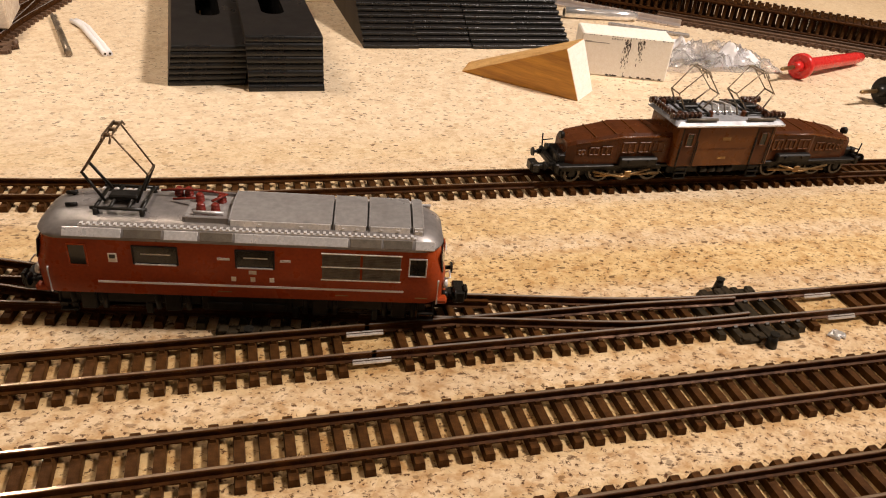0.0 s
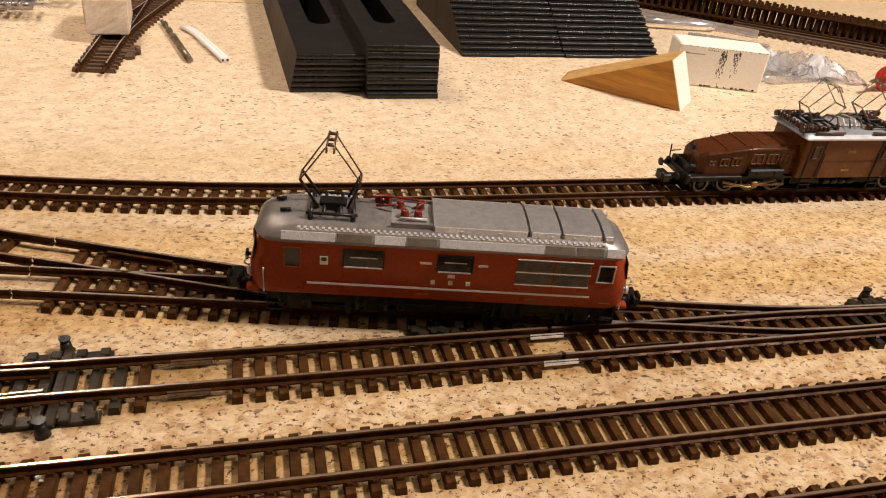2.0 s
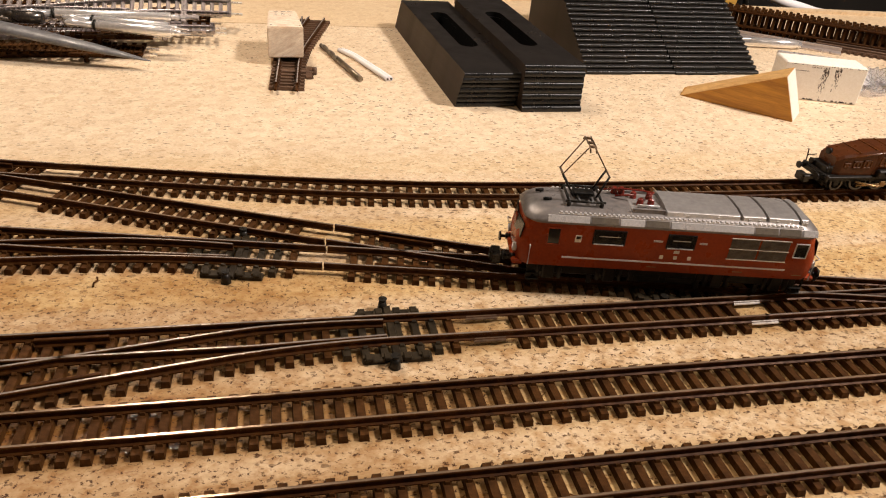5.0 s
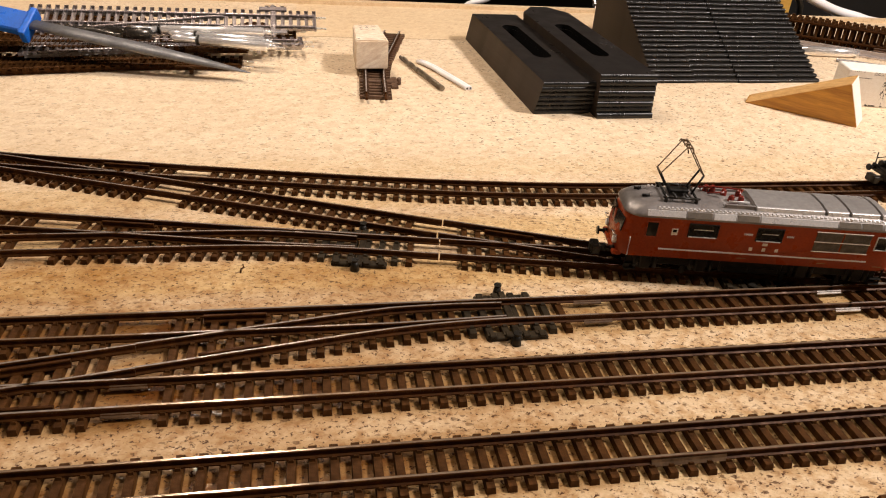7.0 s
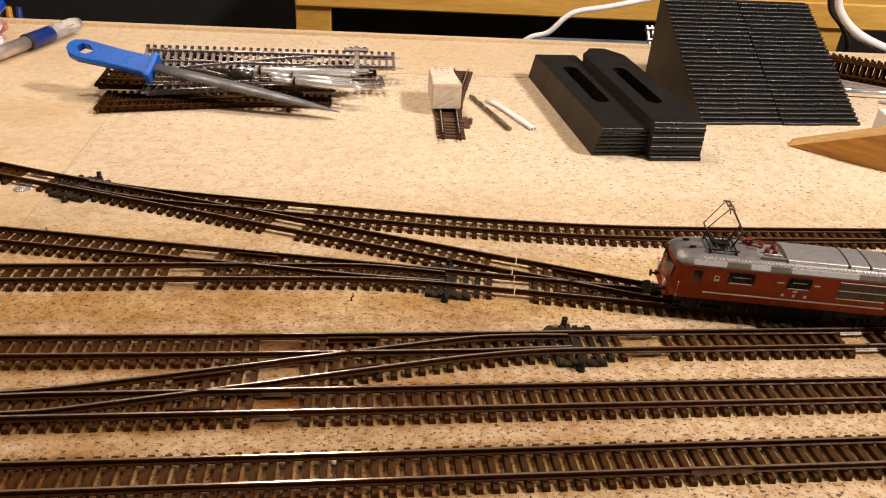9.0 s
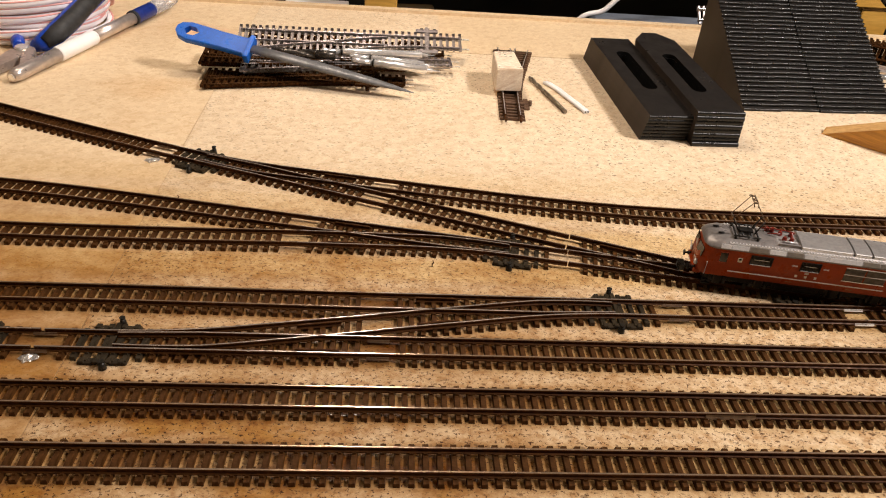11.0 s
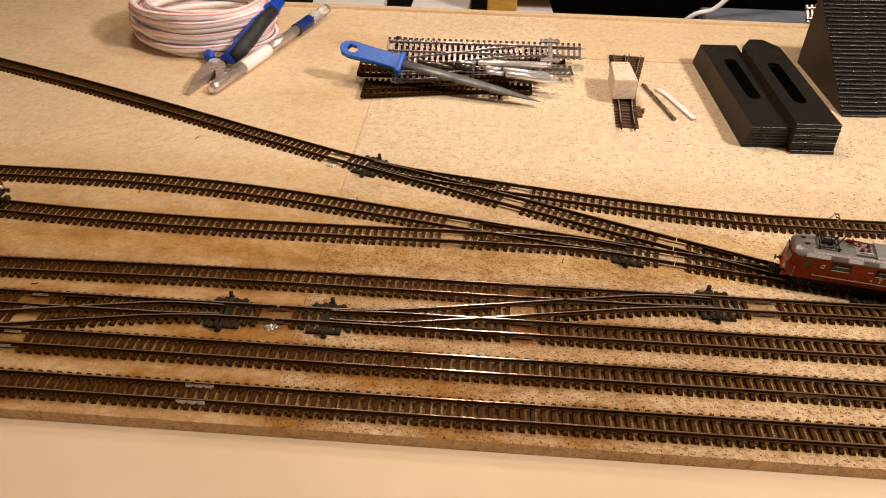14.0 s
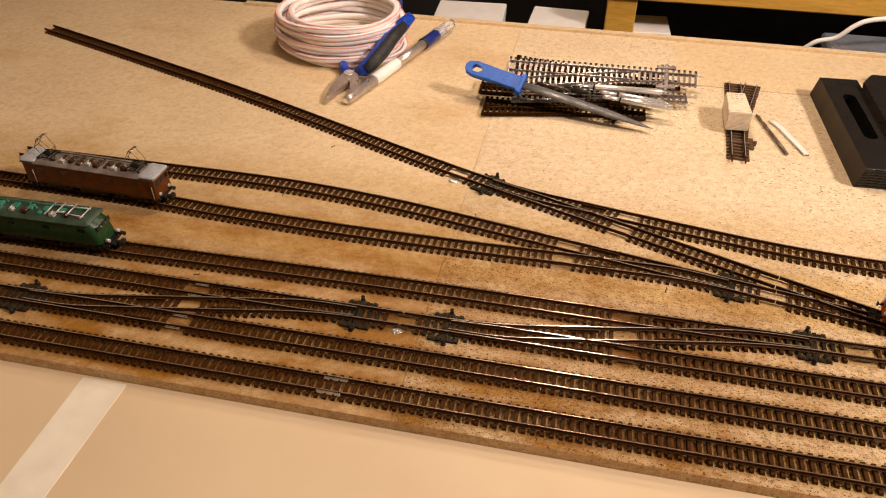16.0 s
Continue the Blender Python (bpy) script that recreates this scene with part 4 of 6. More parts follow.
        box(bm, -0.25, 0.25, -1.0, 1.0, -2.4, 2.4, 0.2, 0, Matrix.Translation((d * (hl - 0.4), 0, ze - 4.6)))
        part("end_door", bm, BODY_RED, t)
        bm = bmesh.new()
        x0, x1 = sorted((d * (hl - 2.5), d * (hl + 0.6)))
        box(bm, x0, x1, -8.2, 8.2, zb - 0.9, zb + 0.6, 0.4)
        part("buffer_beam", bm, BODY_RED, t, "red buffer beam")
        coupler(t, d * (hl - 1.5), d)
    bogie(t, -24.5, 17.5, 3.9, 7.3, 1.8)
    bogie(t, 24.5, 17.5, 3.9, 7.3, 1.8)
    bm = bmesh.new()
    box(bm, -36, 36, -6.0, 6.0, TOP + 3.4, zb + 0.4, 0.5)
    box(bm, -10, 10, -8.2, 8.2, TOP + 1.6, zb + 0.2, 0.5)
    for s in (-1, 1):
        box(bm, -8.5, -1.0, s * 8.3 - 0.3, s * 8.3 + 0.3, TOP + 2.2, TOP + 4.2, 0.15)
        box(bm, 1.0, 8.5, s * 8.3 - 0.3, s * 8.3 + 0.3, TOP + 2.2, TOP + 4.2, 0.15)
    part("underframe", bm, UNDER, t, "black underframe with equipment box")
    pantograph(t, -25.5, ze + 3.9, 15.0, 13.0, -0.6, None, 5.0, None, 0.8)
    bm = bmesh.new()
    box(bm, -12.6, -3.3, -5.6, 4.4, ze + 3.5, ze + 3.98, 0.15)
    part("roof_bay", bm, HATCH_GREY, t, "pale grey recessed bay under the insulators")
    for y in (-6.2, 5.0):
        bm = bmesh.new()
        box(bm, -12.6, -3.3, y - 0.25, y + 0.25, ze + 3.0, ze + 4.6, 0.1)
        part("bay_wall", bm, ROOF_GREY, t)
    insulators(t, [(-15.5, 4.2), (-13.4, 4.2), (-10.6, 1.8), (-6.0, 1.8), (-9.6, -2.4), (-6.6, -2.4)], ze + 3.8)
    bm = bmesh.new()
    tube(bm, [(-10.8, -4.2, ze + 4.6), (-4.6, -4.2, ze + 4.6)], 0.35, 8)
    part("bus_bar", bm, SILVER, t, "bright bar beside the insulators")
    bm = bmesh.new()
    tube(bm, [(-19, 3.5, ze + 5.2), (-14, 3.2, ze + 5.9), (-8, 2.6, ze + 5.9), (-4.8, 1.6, ze + 5.9), (-7.4, -1.6, ze + 5.9)], 0.3, 6)
    tube(bm, [(-16, 1.0, ze + 4.6), (-11.2, -0.4, ze + 5.8)], 0.3, 6)
    part("roof_cable", bm, INSULATOR, t, "red high-voltage line on the roof")
    for x, y in ((-36.5, 2.5), (-35.0, -2.6)):
        bm = bmesh.new()
        tube(bm, [(x, y, ze + 2.8), (x - 0.6, y, ze + 4.2)], 0.3, 6)
        tube(bm, [(x - 1.8, y, ze + 4.1), (x + 0.4, y, ze + 4.3)], 0.45, 8)
        part("horn", bm, UNDER, t, "small roof horn")
    return t


def ribbed_bar(parent, p, q):
    """A row of insulator discs on a rod."""
    p, q = Vector(p), Vector(q)
    n = int((q - p).length / 0.8)
    bm = bmesh.new()
    pts, rad = [], []
    for k in range(n):
        for e in (0.02, 0.98):
            pts.append(p + (q - p) * ((k + e) / n))
            rad.append(0.62 if k % 2 else 1.1)
    tube(bm, pts, rad, 8)
    part("insulator_bar", bm, RIB_BROWN, parent, "ribbed dark brown insulator bar")


def crocodile(where):
    t = thing("crocodile_locomotive", "brown articulated model engine with two long sloping hoods on track", "model train", where)
    # centre cab
    bm = bmesh.new()
    loft(bm, [(TOP + 6.2, 19.2, 9.0, 0.8), (TOP + 20.0, 19.2, 9.0, 0.8)], 0, 3)
    part("cab_body", bm, CROC_BROWN, t, "warm brown centre cab")
    bm = bmesh.new()
    loft(bm, [(TOP + 20.2, 20.8, 9.7, 0.8), (TOP + 20.7, 21.4, 9.8, 0.8), (TOP + 21.7, 20.6, 8.4, 1.4), (TOP + 22.3, 19.6, 6.4, 1.4)], 0, 4)
    part("cab_roof", bm, CAB_ROOF, t, "light grey cab roof with pale eaves")
    for s in (-1, 1):
        y = s * 9.0
        side_panel(t, "eaves_trim", -21.0, 21.0, TOP + 20.25, TOP + 20.85, s * 9.72, SILVER, "thin pale eaves strip", 0.25, 0.05)
        # dark strips and darker doors paint the shade of the door recesses
        for x in (-17.4, -11.6, 11.6, 17.4):
            side_panel(t, "door_gap", x - 0.22, x + 0.22, TOP + 6.5, TOP + 19.6, y, UNDER, "dark strip for the shaded recess beside the cab door", 0.1, 0)
        for x in (-14.5, 14.5):
            side_panel(t, "door", x - 2.6, x + 2.6, TOP + 6.6, TOP + 19.4, y, CROC_HOOD, "brown cab door, darkened for the shade of its recess", 0.12)
            side_window(t, x - 1.1, x + 1.1, TOP + 13.6, TOP + 17.6, y + s * 0.22, CROC_BROWN)
            for q in (-3.1, 3.1):
                bm = bmesh.new()
                tube(bm, [(x + q, y + s * 0.6, TOP + 6.5), (x + q, y + s * 0.6, TOP + 15.5)], 0.2, 6)
                part("handrail", bm, UNDER, t)
            bm = bmesh.new()
            for z in (TOP + 1.6, TOP + 3.6, TOP + 5.4):
                box(bm, x - 2.2, x + 2.2, s * 8.6 - 0.7, s * 8.6 + 0.7, z, z + 0.35)
            for q in (-2.1, 2.1):
                box(bm, x + q - 0.2, x + q + 0.2, s * 8.6 - 0.2, s * 8.6 + 0.2, TOP + 1.6, TOP + 6.4)
            part("step", bm, UNDER, t, "black cab steps")
        side_panel(t, "panel_line", -11, 11, TOP + 12.2, TOP + 12.4, y, CROC_HOOD, "", 0.12, 0)
        side_panel(t, "number_bar", -1.6, 1.6, TOP + 8.6, TOP + 9.4, y, BRASS, "small brass number bar", 0.12, 0)
        side_panel(t, "emblem_bar", -1.6, 1.6, TOP + 15.2, TOP + 16.3, y, BRASS, "small brass emblem", 0.12, 0)
    for d in (-1, 1):
        # hood: sloping top, chamfered shoulders
        bm = bmesh.new()
        secs = [(19.4, 6.4, TOP + 17.0, TOP + 15.9), (38.0, 6.4, TOP + 16.9, TOP + 15.8), (39.0, 6.1, TOP + 16.7, TOP + 15.5), (53.6, 5.6, TOP + 14.3, TOP + 13.2), (56.4, 4.6, TOP + 13.2, TOP + 12.0)]
        rings = []
        for x, w, zt, zs in secs:
            rings.append([bm.verts.new((d * x, yy, zz)) for yy, zz in ((-w, TOP + 6.4), (-w, zs), (-w + 0.7, zt - 0.12), (0, zt), (w - 0.7, zt - 0.12), (w, zs), (w, TOP + 6.4))])
        for a, b in zip(rings, rings[1:]):
            for k in range(7):
                bm.faces.new((a[k], a[(k + 1) % 7], b[(k + 1) % 7], b[k]))
        bm.faces.new(rings[0])
        bm.faces.new(rings[-1])
        h = part("hood", bm, CROC_HOOD, t, "long sloping reddish-brown hood")
        for s in (-1, 1):
            for x0, x1, z0, z1 in ((21.6, 26.0, 10.2, 14.0), (26.8, 31.2, 10.2, 14.0), (32.4, 37.4, 10.2, 14.0), (40.6, 44.6, 9.4, 12.6), (45.2, 49.0, 9.4, 12.2), (50, 53.0, 9.6, 11.4)):
                wide = 6.4 if x0 < 38 else 6.1 - (x0 - 39) * 0.034
                xa, xb = sorted((d * x0, d * x1))
                ya, yb = sorted((s * (wide - 0.3), s * (wide + 0.28)))
                bm = bmesh.new()
                for p0, p1, q0, q1 in ((xa, xb, z1 - 0.45, z1), (xa, xb, z0, z0 + 0.45), (xa, xa + 0.5, z0, z1), (xb - 0.5, xb, z0, z1), ((xa + xb) / 2 - 0.3, (xa + xb) / 2 + 0.3, z0, z1)):
                    box(bm, p0, p1, ya, yb, TOP + q0, TOP + q1, 0.08)
                part("hatch_frame", bm, CROC_BROWN, h, "raised frame of a louvred hatch")
            bm = bmesh.new()
            tube(bm, [(d * 20.2, s * 6.45, TOP + 15.75), (d * 38, s * 6.45, TOP + 15.65), (d * 53.4, s * 5.7, TOP + 13.1)], 0.38, 6)
            part("shoulder_rail", bm, CROC_BROWN, h)
            bm = bmesh.new()
            xa, xb = sorted((d * 24, d * 38))
            box(bm, xa, xb, s * 7.4 - 1.2, s * 7.4 + 1.2, TOP + 6.2, TOP + 9.2, 0.5)
            for q in (27.5, 34.5):
                tube(bm, [(d * q, s * 8.5, TOP + 8.0), (d * q, s * 9.0, TOP + 8.0)], 0.7, 10)
            part("sand_box", bm, UNDER, t, "black sand box on the running board")
        for q in (26, 33, 40, 47):
            bm = bmesh.new()
            box(bm, d * q - 0.22, d * q + 0.22, -5.4, 5.4, -0.2, 0.22, 0.05, 0, Matrix.Translation((0, 0, TOP + (16.9 if q < 39 else 16.7 - (q - 39) * 0.164))))
            part("hatch_seam", bm, CROC_BROWN, h)
        # frame, running board, end platform
        bm = bmesh.new()
        xa, xb = sorted((d * 19, d * 61))
        box(bm, xa, xb, -7.4, 7.4, TOP + 5.4, TOP + 6.4, 0.2)
        xa, xb = sorted((d * 21, d * 58))
        box(bm, xa, xb, -3.4, 3.4, TOP + 1.2, TOP + 5.6, 0.3)
        for s in (-1, 1):
            box(bm, xa, xb, s * 6.4 - 0.3, s * 6.4 + 0.3, TOP + 4.2, TOP + 5.4, 0.15)
        b = part("truck_frame", bm, UNDER, t, "black truck frame and running board")
        for q, r in ((24.5, 4.2), (34.0, 4.2), (43.5, 4.2), (53.5, 2.9)):
            for s in (-1, 1):
                spoked_wheel(b, d * q, s * 4.9, r, s)
        for s in (-1, 1):
            bm = bmesh.new()
            tube(bm, [(d * 22, s * 7.6, TOP + 3.4), (d * 46, s * 7.6, TOP + 3.0)], 0.5, 6)
            tube(bm, [(d * 26, s * 7.9, TOP + 5.2), (d * 36, s * 7.9, TOP + 2.4), (d * 47, s * 7.9, TOP + 4.6)], 0.4, 6)
            box(bm, d * 34 - 1.2, d * 34 + 1.2, s * 7.8 - 0.4, s * 7.8 + 0.4, TOP + 2.2, TOP + 4.6, 0.2)
            part("coupling_rod", bm, BRASS, t, "dull brass coupling rods")
            buffer(t, d * 60.5, s * 5.4, TOP + 6.0, d)
            bm = bmesh.new()
            tube(bm, [(d * 60, s * 6.4, TOP + 6.3), (d * 60.6, s * 6.4, TOP + 12.0)], 0.25, 6)
            tube(bm, [(d * 60.4, s * 6.4, TOP + 9.6), (d * 57, s * 5.4, TOP + 10.4)], 0.2, 6)
            part("handrail", bm, UNDER, t)
            bm = bmesh.new()
            tube(bm, [(d * 58.6, s * 4.0, TOP + 8.2), (d * 60.0, s * 4.0, TOP + 8.2)], [1.2, 1.35], 12)
            part("headlight", bm, UNDER, t, "round black lamp")
        bm = bmesh.new()
        tube(bm, [(d * 56.2, 0, TOP + 14.2), (d * 57.6, 0, TOP + 14.2)], [1.1, 1.25], 12)
        part("headlight", bm, UNDER, t, "upper black lamp on the hood")
        bm = bmesh.new()
        box(bm, d * 57.5 - 1.6, d * 57.5 + 1.6, -4.6, 4.6, TOP + 6.3, TOP + 9.4, 0.5)
        box(bm, d * 60 - 0.7, d * 60 + 0.7, -7.6, 7.6, TOP + 4.2, TOP + 7.2, 0.3)
        part("end_platform", bm, UNDER, t, "black end platform")
        coupler(t, d * 59.5, d)
        pantograph(t, d * 12.0, TOP + 22.2, 12.5, 15.0, -d * 1.0, PANTO_PALE, 5.6, PANTO_PALE, 0.7)
        insulators(t, [(d * 6.5, -5.2), (d * 18.4, -5.4), (d * 6.5, 5.2), (d * 18.4, 5.4)], TOP + 22.0, CROC_HOOD)
        x0, x1, across = ((-22.5, -11.5, -21.6), (14.0, 21.4, 14.2))[d > 0]
        for s in (-1, 1):
            ribbed_bar(t, (x0, s * 6.9, TOP + 23.3), (x1, s * 6.9, TOP + 23.3))
            bm = bmesh.new()
            xa, xb = ((-17.0, -5.5), (6.5, 17.0))[d > 0]
            tube(bm, [(xa, s * 8.5, TOP + 22.3), (xb, s * 8.5, TOP + 22.3)], 0.55, 8)
            part("roof_conduit", bm, GRILLE, t, "grey-brown rod along the cab roof's edge")
        ribbed_bar(t, (across, -6.0, TOP + 23.6), (across, 6.4, TOP + 23.6))
    for k in range(5):
        bm = bmesh.new()
        tube(bm, [(-5 + 2.4 * k, -4.5, TOP + 22.4), (-4 + 2.4 * k, -1.5, TOP + 25.0 - 0.5 * (k % 2)), (-5 + 2.2 * k, 2.5, TOP + 24.4), (-4 + 2.0 * k, 4.8, TOP + 22.5)], 0.35, 6)
        part("roof_cable", bm, SILVER if k % 2 else GRILLE, t, "bent roof cable")
    bm = bmesh.new()
    box(bm, -6, 6, -3, 3, TOP + 22.2, TOP + 23.0, 0.3)
    part("roof_gear", bm, SILVER, t, "pale grey roof gear")
    bm = bmesh.new()
    box(bm, -18, 18, -6.2, 6.2, TOP + 2.4, TOP + 6.3, 0.4)
    for s in (-1, 1):
        for k in range(4):
            tube(bm, [(-6.6 + 3.4 * k, s * 7.6, TOP + 4.4), (-4.0 + 3.4 * k, s * 7.6, TOP + 4.4)], 1.2, 10)
    part("underframe", bm, UNDER, t, "black frame with air cylinders under the cab")
    return t


def folded_pantograph(parent, x, z, d):
    """A lowered pantograph: two long arms lying almost flat, tied by cross bars."""
    for y in (-4.2, 4.2):
        for a, b, lift in ((-13, 2, 2.6), (13, -2, 1.6)):
            bm = bmesh.new()
            tube(bm, [(d * a, y, z + 1.0), (d * b, y * 0.8, z + lift)], 0.42, 6)
            part("arm", bm, SILVER, parent, "pale folded pantograph arm", at(x, 0, 0))
    for q, zz in ((-12, 1.1), (-5, 1.9), (3, 2.2), (12, 1.1)):
        bm = bmesh.new()
        tube(bm, [(d * q, -6.2, z + zz), (d * q, 6.2, z + zz)], 0.42, 6)
        part("cross_bar", bm, SILVER, parent, "", at(x, 0, 0))
    for q in (-9, 9):
        for y in (-4.6, 4.6):
            bm = bmesh.new()
            tube(bm, [(q, y, z - 0.8), (q, y, z + 1.0)], [0.9, 0.7], 8)
            part("foot", bm, INSULATOR, parent, "red-brown insulated foot", at(x, 0, 0))


def box_engine(where, name, label, body, roof, gear, hl, zroof, nose=False, ends=None):
    t = thing(name, label, "model train", where)
    zb = TOP + 5.2
    bm = bmesh.new()
    if nose:
        loft(bm, [(zb, hl - 4, 8.6, 4.5), (zb + 1, hl - 2.5, 9.0, 5.5), (zroof - 5.5, hl - 4.0, 9.0, 6.5), (zroof - 1.2, hl - 8.5, 8.6, 6.5)], 0, 7)
    else:
        loft(bm, [(zb, hl, 9.0, 1.6), (zroof - 1.2, hl, 9.0, 1.6)], 0, 5)
    smooth(part("body", bm, body, t, "painted body shell"), 35)
    bm = bmesh.new()
    ht = hl - (8.0 if nose else -0.8)
    loft(bm, [(zroof - 1.2, ht, 9.5, 2.4), (zroof - 0.6, ht + 0.3, 9.6, 2.4), (zroof + 0.4, ht - 0.8, 8.2, 2.2), (zroof + 1.0, ht - 2.4, 5.6, 2.0)], 0, 5)
    smooth(part("roof", bm, roof, t, "grey roof"), 45)
    for s in (-1, 1):
        y = s * 8.95
        n = 5
        for k in range(n):
            x = -hl + 14 + k * (2 * hl - 28) / (n - 1)
            side_window(t, x - 2.6, x + 2.6, zroof - 6.6, zroof - 3.0, y, body)
        for x in (-hl + 5, hl - 5) if not nose else ():
            side_panel(t, "door", x - 2.2, x + 2.2, zb + 0.6, zroof - 2.0, y, body, "cab door", 0.2)
            bm = bmesh.new()
            tube(bm, [(x + 2.8, y + s * 0.5, zb), (x + 2.8, y + s * 0.5, zroof - 6)], 0.2, 6)
            part("handrail", bm, SILVER, t)
        side_panel(t, "skirt_line", -hl + 6, hl - 6, zb + 0.8, zb + 1.2, y, UNDER, "", 0.15, 0)
    for d in (-1, 1):
        for s in (-1, 0, 1):
            bm = bmesh.new()
            x = d * (hl + (0.05 if not nose else -4.4))
            box(bm, x - 0.3, x + 0.3, s * 5 - 1.9, s * 5 + 1.9, zroof - 6.4, zroof - 3.0, 0.2)
            part("cab_window", bm, GLASS, t, "dark cab window")
        for s in (-1, 1):
            bm = bmesh.new()
            tube(bm, [(d * (hl - 2.0), s * 5.4, zb + 3.0), (d * (hl + 0.8), s * 5.4, zb + 3.0)], 1.1, 12)
            part("headlight", bm, SILVER, t, "round headlight")
            buffer(t, d * (hl + 0.6), s * 5.4, TOP + 6.2, d)
        bm = bmesh.new()
        x0, x1 = sorted((d * (hl - 4), d * (hl + 1.2)))
        box(bm, x0, x1, -8.4, 8.4, TOP + 4.2, zb + 0.6, 0.3)
        part("buffer_beam", bm, UNDER, t, "black buffer beam")
        coupler(t, d * (hl - 1.0), d)
        if nose:
            folded_pantograph(t, d * (hl - 26), zroof + 1.2, d)
        else:
            pantograph(t, d * (hl - 17), zroof + 1.2, 13.0, 13.0, d * 1.0, PANTO_PALE, 5.0, PANTO_PALE, 0.7)
        if ends:
            bm = bmesh.new()
            x0, x1 = sorted((d * (hl - 11), d * (hl + 1.2)))
            loft_z = [(zroof + 0.35, 6.1, 8.9, 1.4), (zroof + 0.9, 6.0, 8.4, 1.4), (zroof + 1.5, 5.2, 6.0, 1.4)]
            loft(bm, loft_z, 0, 5)
            smooth(part("roof_end", bm, ends, t, "pale blue-grey roof end", at((x0 + x1) / 2, 0, 0)), 40)
            for k in range(5):
                bm = bmesh.new()
                box(bm, -0.7, 0.7, -0.12, 0.12, -0.5, 0.5, 0.05)
                part("roof_vent", bm, UNDER, t, "", at(d * (hl - 9.0 + k * 2.0), -9.55, zroof - 0.3))
        insulators(t, [(d * 8, -3.0), (d * 8, 3.0), (d * 14, 0)], zroof + 0.8, gear)
    bm = bmesh.new()
    for k in range(7):
        x = -hl + 30 + k * (2 * hl - 60) / 6
        box(bm, x - 2.0, x + 2.0, -2.4, 2.4, zroof + 0.6, zroof + 2.2, 0.3)
    tube(bm, [(-hl + 14, 3.6, zroof + 2.2), (0, 3.2, zroof + 2.8), (hl - 14, 3.6, zroof + 2.2)], 0.35, 6)
    part("roof_gear", bm, gear, t, "boxes and pipes along the roof")
    for k in range(9):
        x = -hl + 24 + k * (2 * hl - 48) / 8
        bm = bmesh.new()
        h, w = 1.2 + 0.7 * (k % 3), 1.4 + 0.5 * (k % 2)
        box(bm, -w, w, -1.5, 1.5, zroof + 0.5, zroof + 0.9 + h, 0.3)
        tube(bm, [(0, -1.5, zroof + 0.9 + h), (0, 1.5, zroof + 1.6 + h)], 0.4, 6)
        part("roof_box", bm, (gear, SILVER, RIB_BROWN)[k % 3], t, "", at(x, -5.0 if k % 2 else -4.2, 0))
    bogie(t, -hl + 19, 18, 4.0)
    bogie(t, hl - 19, 18, 4.0)
    bm = bmesh.new()
    box(bm, -hl + 4, hl - 4, -6.4, 6.4, TOP + 2.8, zb + 0.3, 0.4)
    box(bm, -11, 11, -8.0, 8.0, TOP + 1.6, zb, 0.4)
    part("underframe", bm, UNDER, t, "black underframe")
    return t


def on_slope(x):
    return at(x, -189.2 - 0.1817 * (x - 93), 0, 0, 0, -L5)


red_engine(on_slope(67.2))
crocodile(at(220.5, Y6, 0) @ Matrix.Diagonal((0.965, 1, 1, 1)))
box_engine(at(-472, -150.6, 0, 0, 0, -1.9), "brown_locomotive", "brown model electric engine with pale grey roof on a siding", ENGINE_DARK, DUSTY_ROOF, WIRE_DARK, 50.5, TOP + 21.5, False, BLUE_GREY)
box_engine(at(-489.5, -205.9, 0, 0, 0, 0.9), "green_locomotive", "dark green model electric engine with teal roof gear", GREEN, DARK_ROOF, TEAL, 62, TOP + 21.5, True)


# ---- black slotted plates in two piles ----
def slotted_plate(length, width, thick, chamfer, slot0, slot1, cx, r, lean):
    """A plate with its front edge at y = 0 and an oblong slot through it."""
    bm = bmesh.new()
    c = chamfer
    outer = [(0, 0), (width, 0), (width, length - 1.6 * c), (width - c, length), (c, length), (0, length - 1.6 * c)] if c else [(0, 0), (width, 0), (width, length), (0, length)]
    inner = [(cx + r * math.cos(radians(a)), slot1 - r + r * math.sin(radians(a))) for a in range(0, 181, 30)]
    inner += [(cx + r * math.cos(radians(a)), slot0 + r + r * math.sin(radians(a))) for a in range(180, 361, 30)]
    layers = []
    for z, front in ((0, 0.45), (0.25, 0.12), (0.6, 0.0), (thick * 0.5, 0.0), (thick * 0.75, 0.16), (thick - 0.15, 0.42), (thick, 0.8)):
        ring_o = [bm.verts.new((x + lean * z, y + (front if y < 1 else 0.0), z)) for x, y in outer]
        ring_i = [bm.verts.new((x + lean * z, y, z)) for x, y in inner]
        layers.append((ring_o, ring_i))
    for (ao, ai), (bo, bi) in zip(layers, layers[1:]):
        for a, b in ((ao, bo), (ai, bi)):
            n = len(a)
            for k in range(n):
                bm.faces.new((a[k], a[(k + 1) % n], b[(k + 1) % n], b[k])).material_index = 3 if a is ai else (2 if k == n - 1 else 1)
    for ring_o, ring_i in (layers[0], layers[-1]):
        edges = [bm.edges.get((r[k], r[(k + 1) % len(r)])) for r in (ring_o, ring_i) for k in range(len(r))]
        for f in bmesh.ops.triangle_fill(bm, edges=edges, use_beauty=True)["geom"]:
            if isinstance(f, bmesh.types.BMFace):
                f.material_index = 0
    return bm


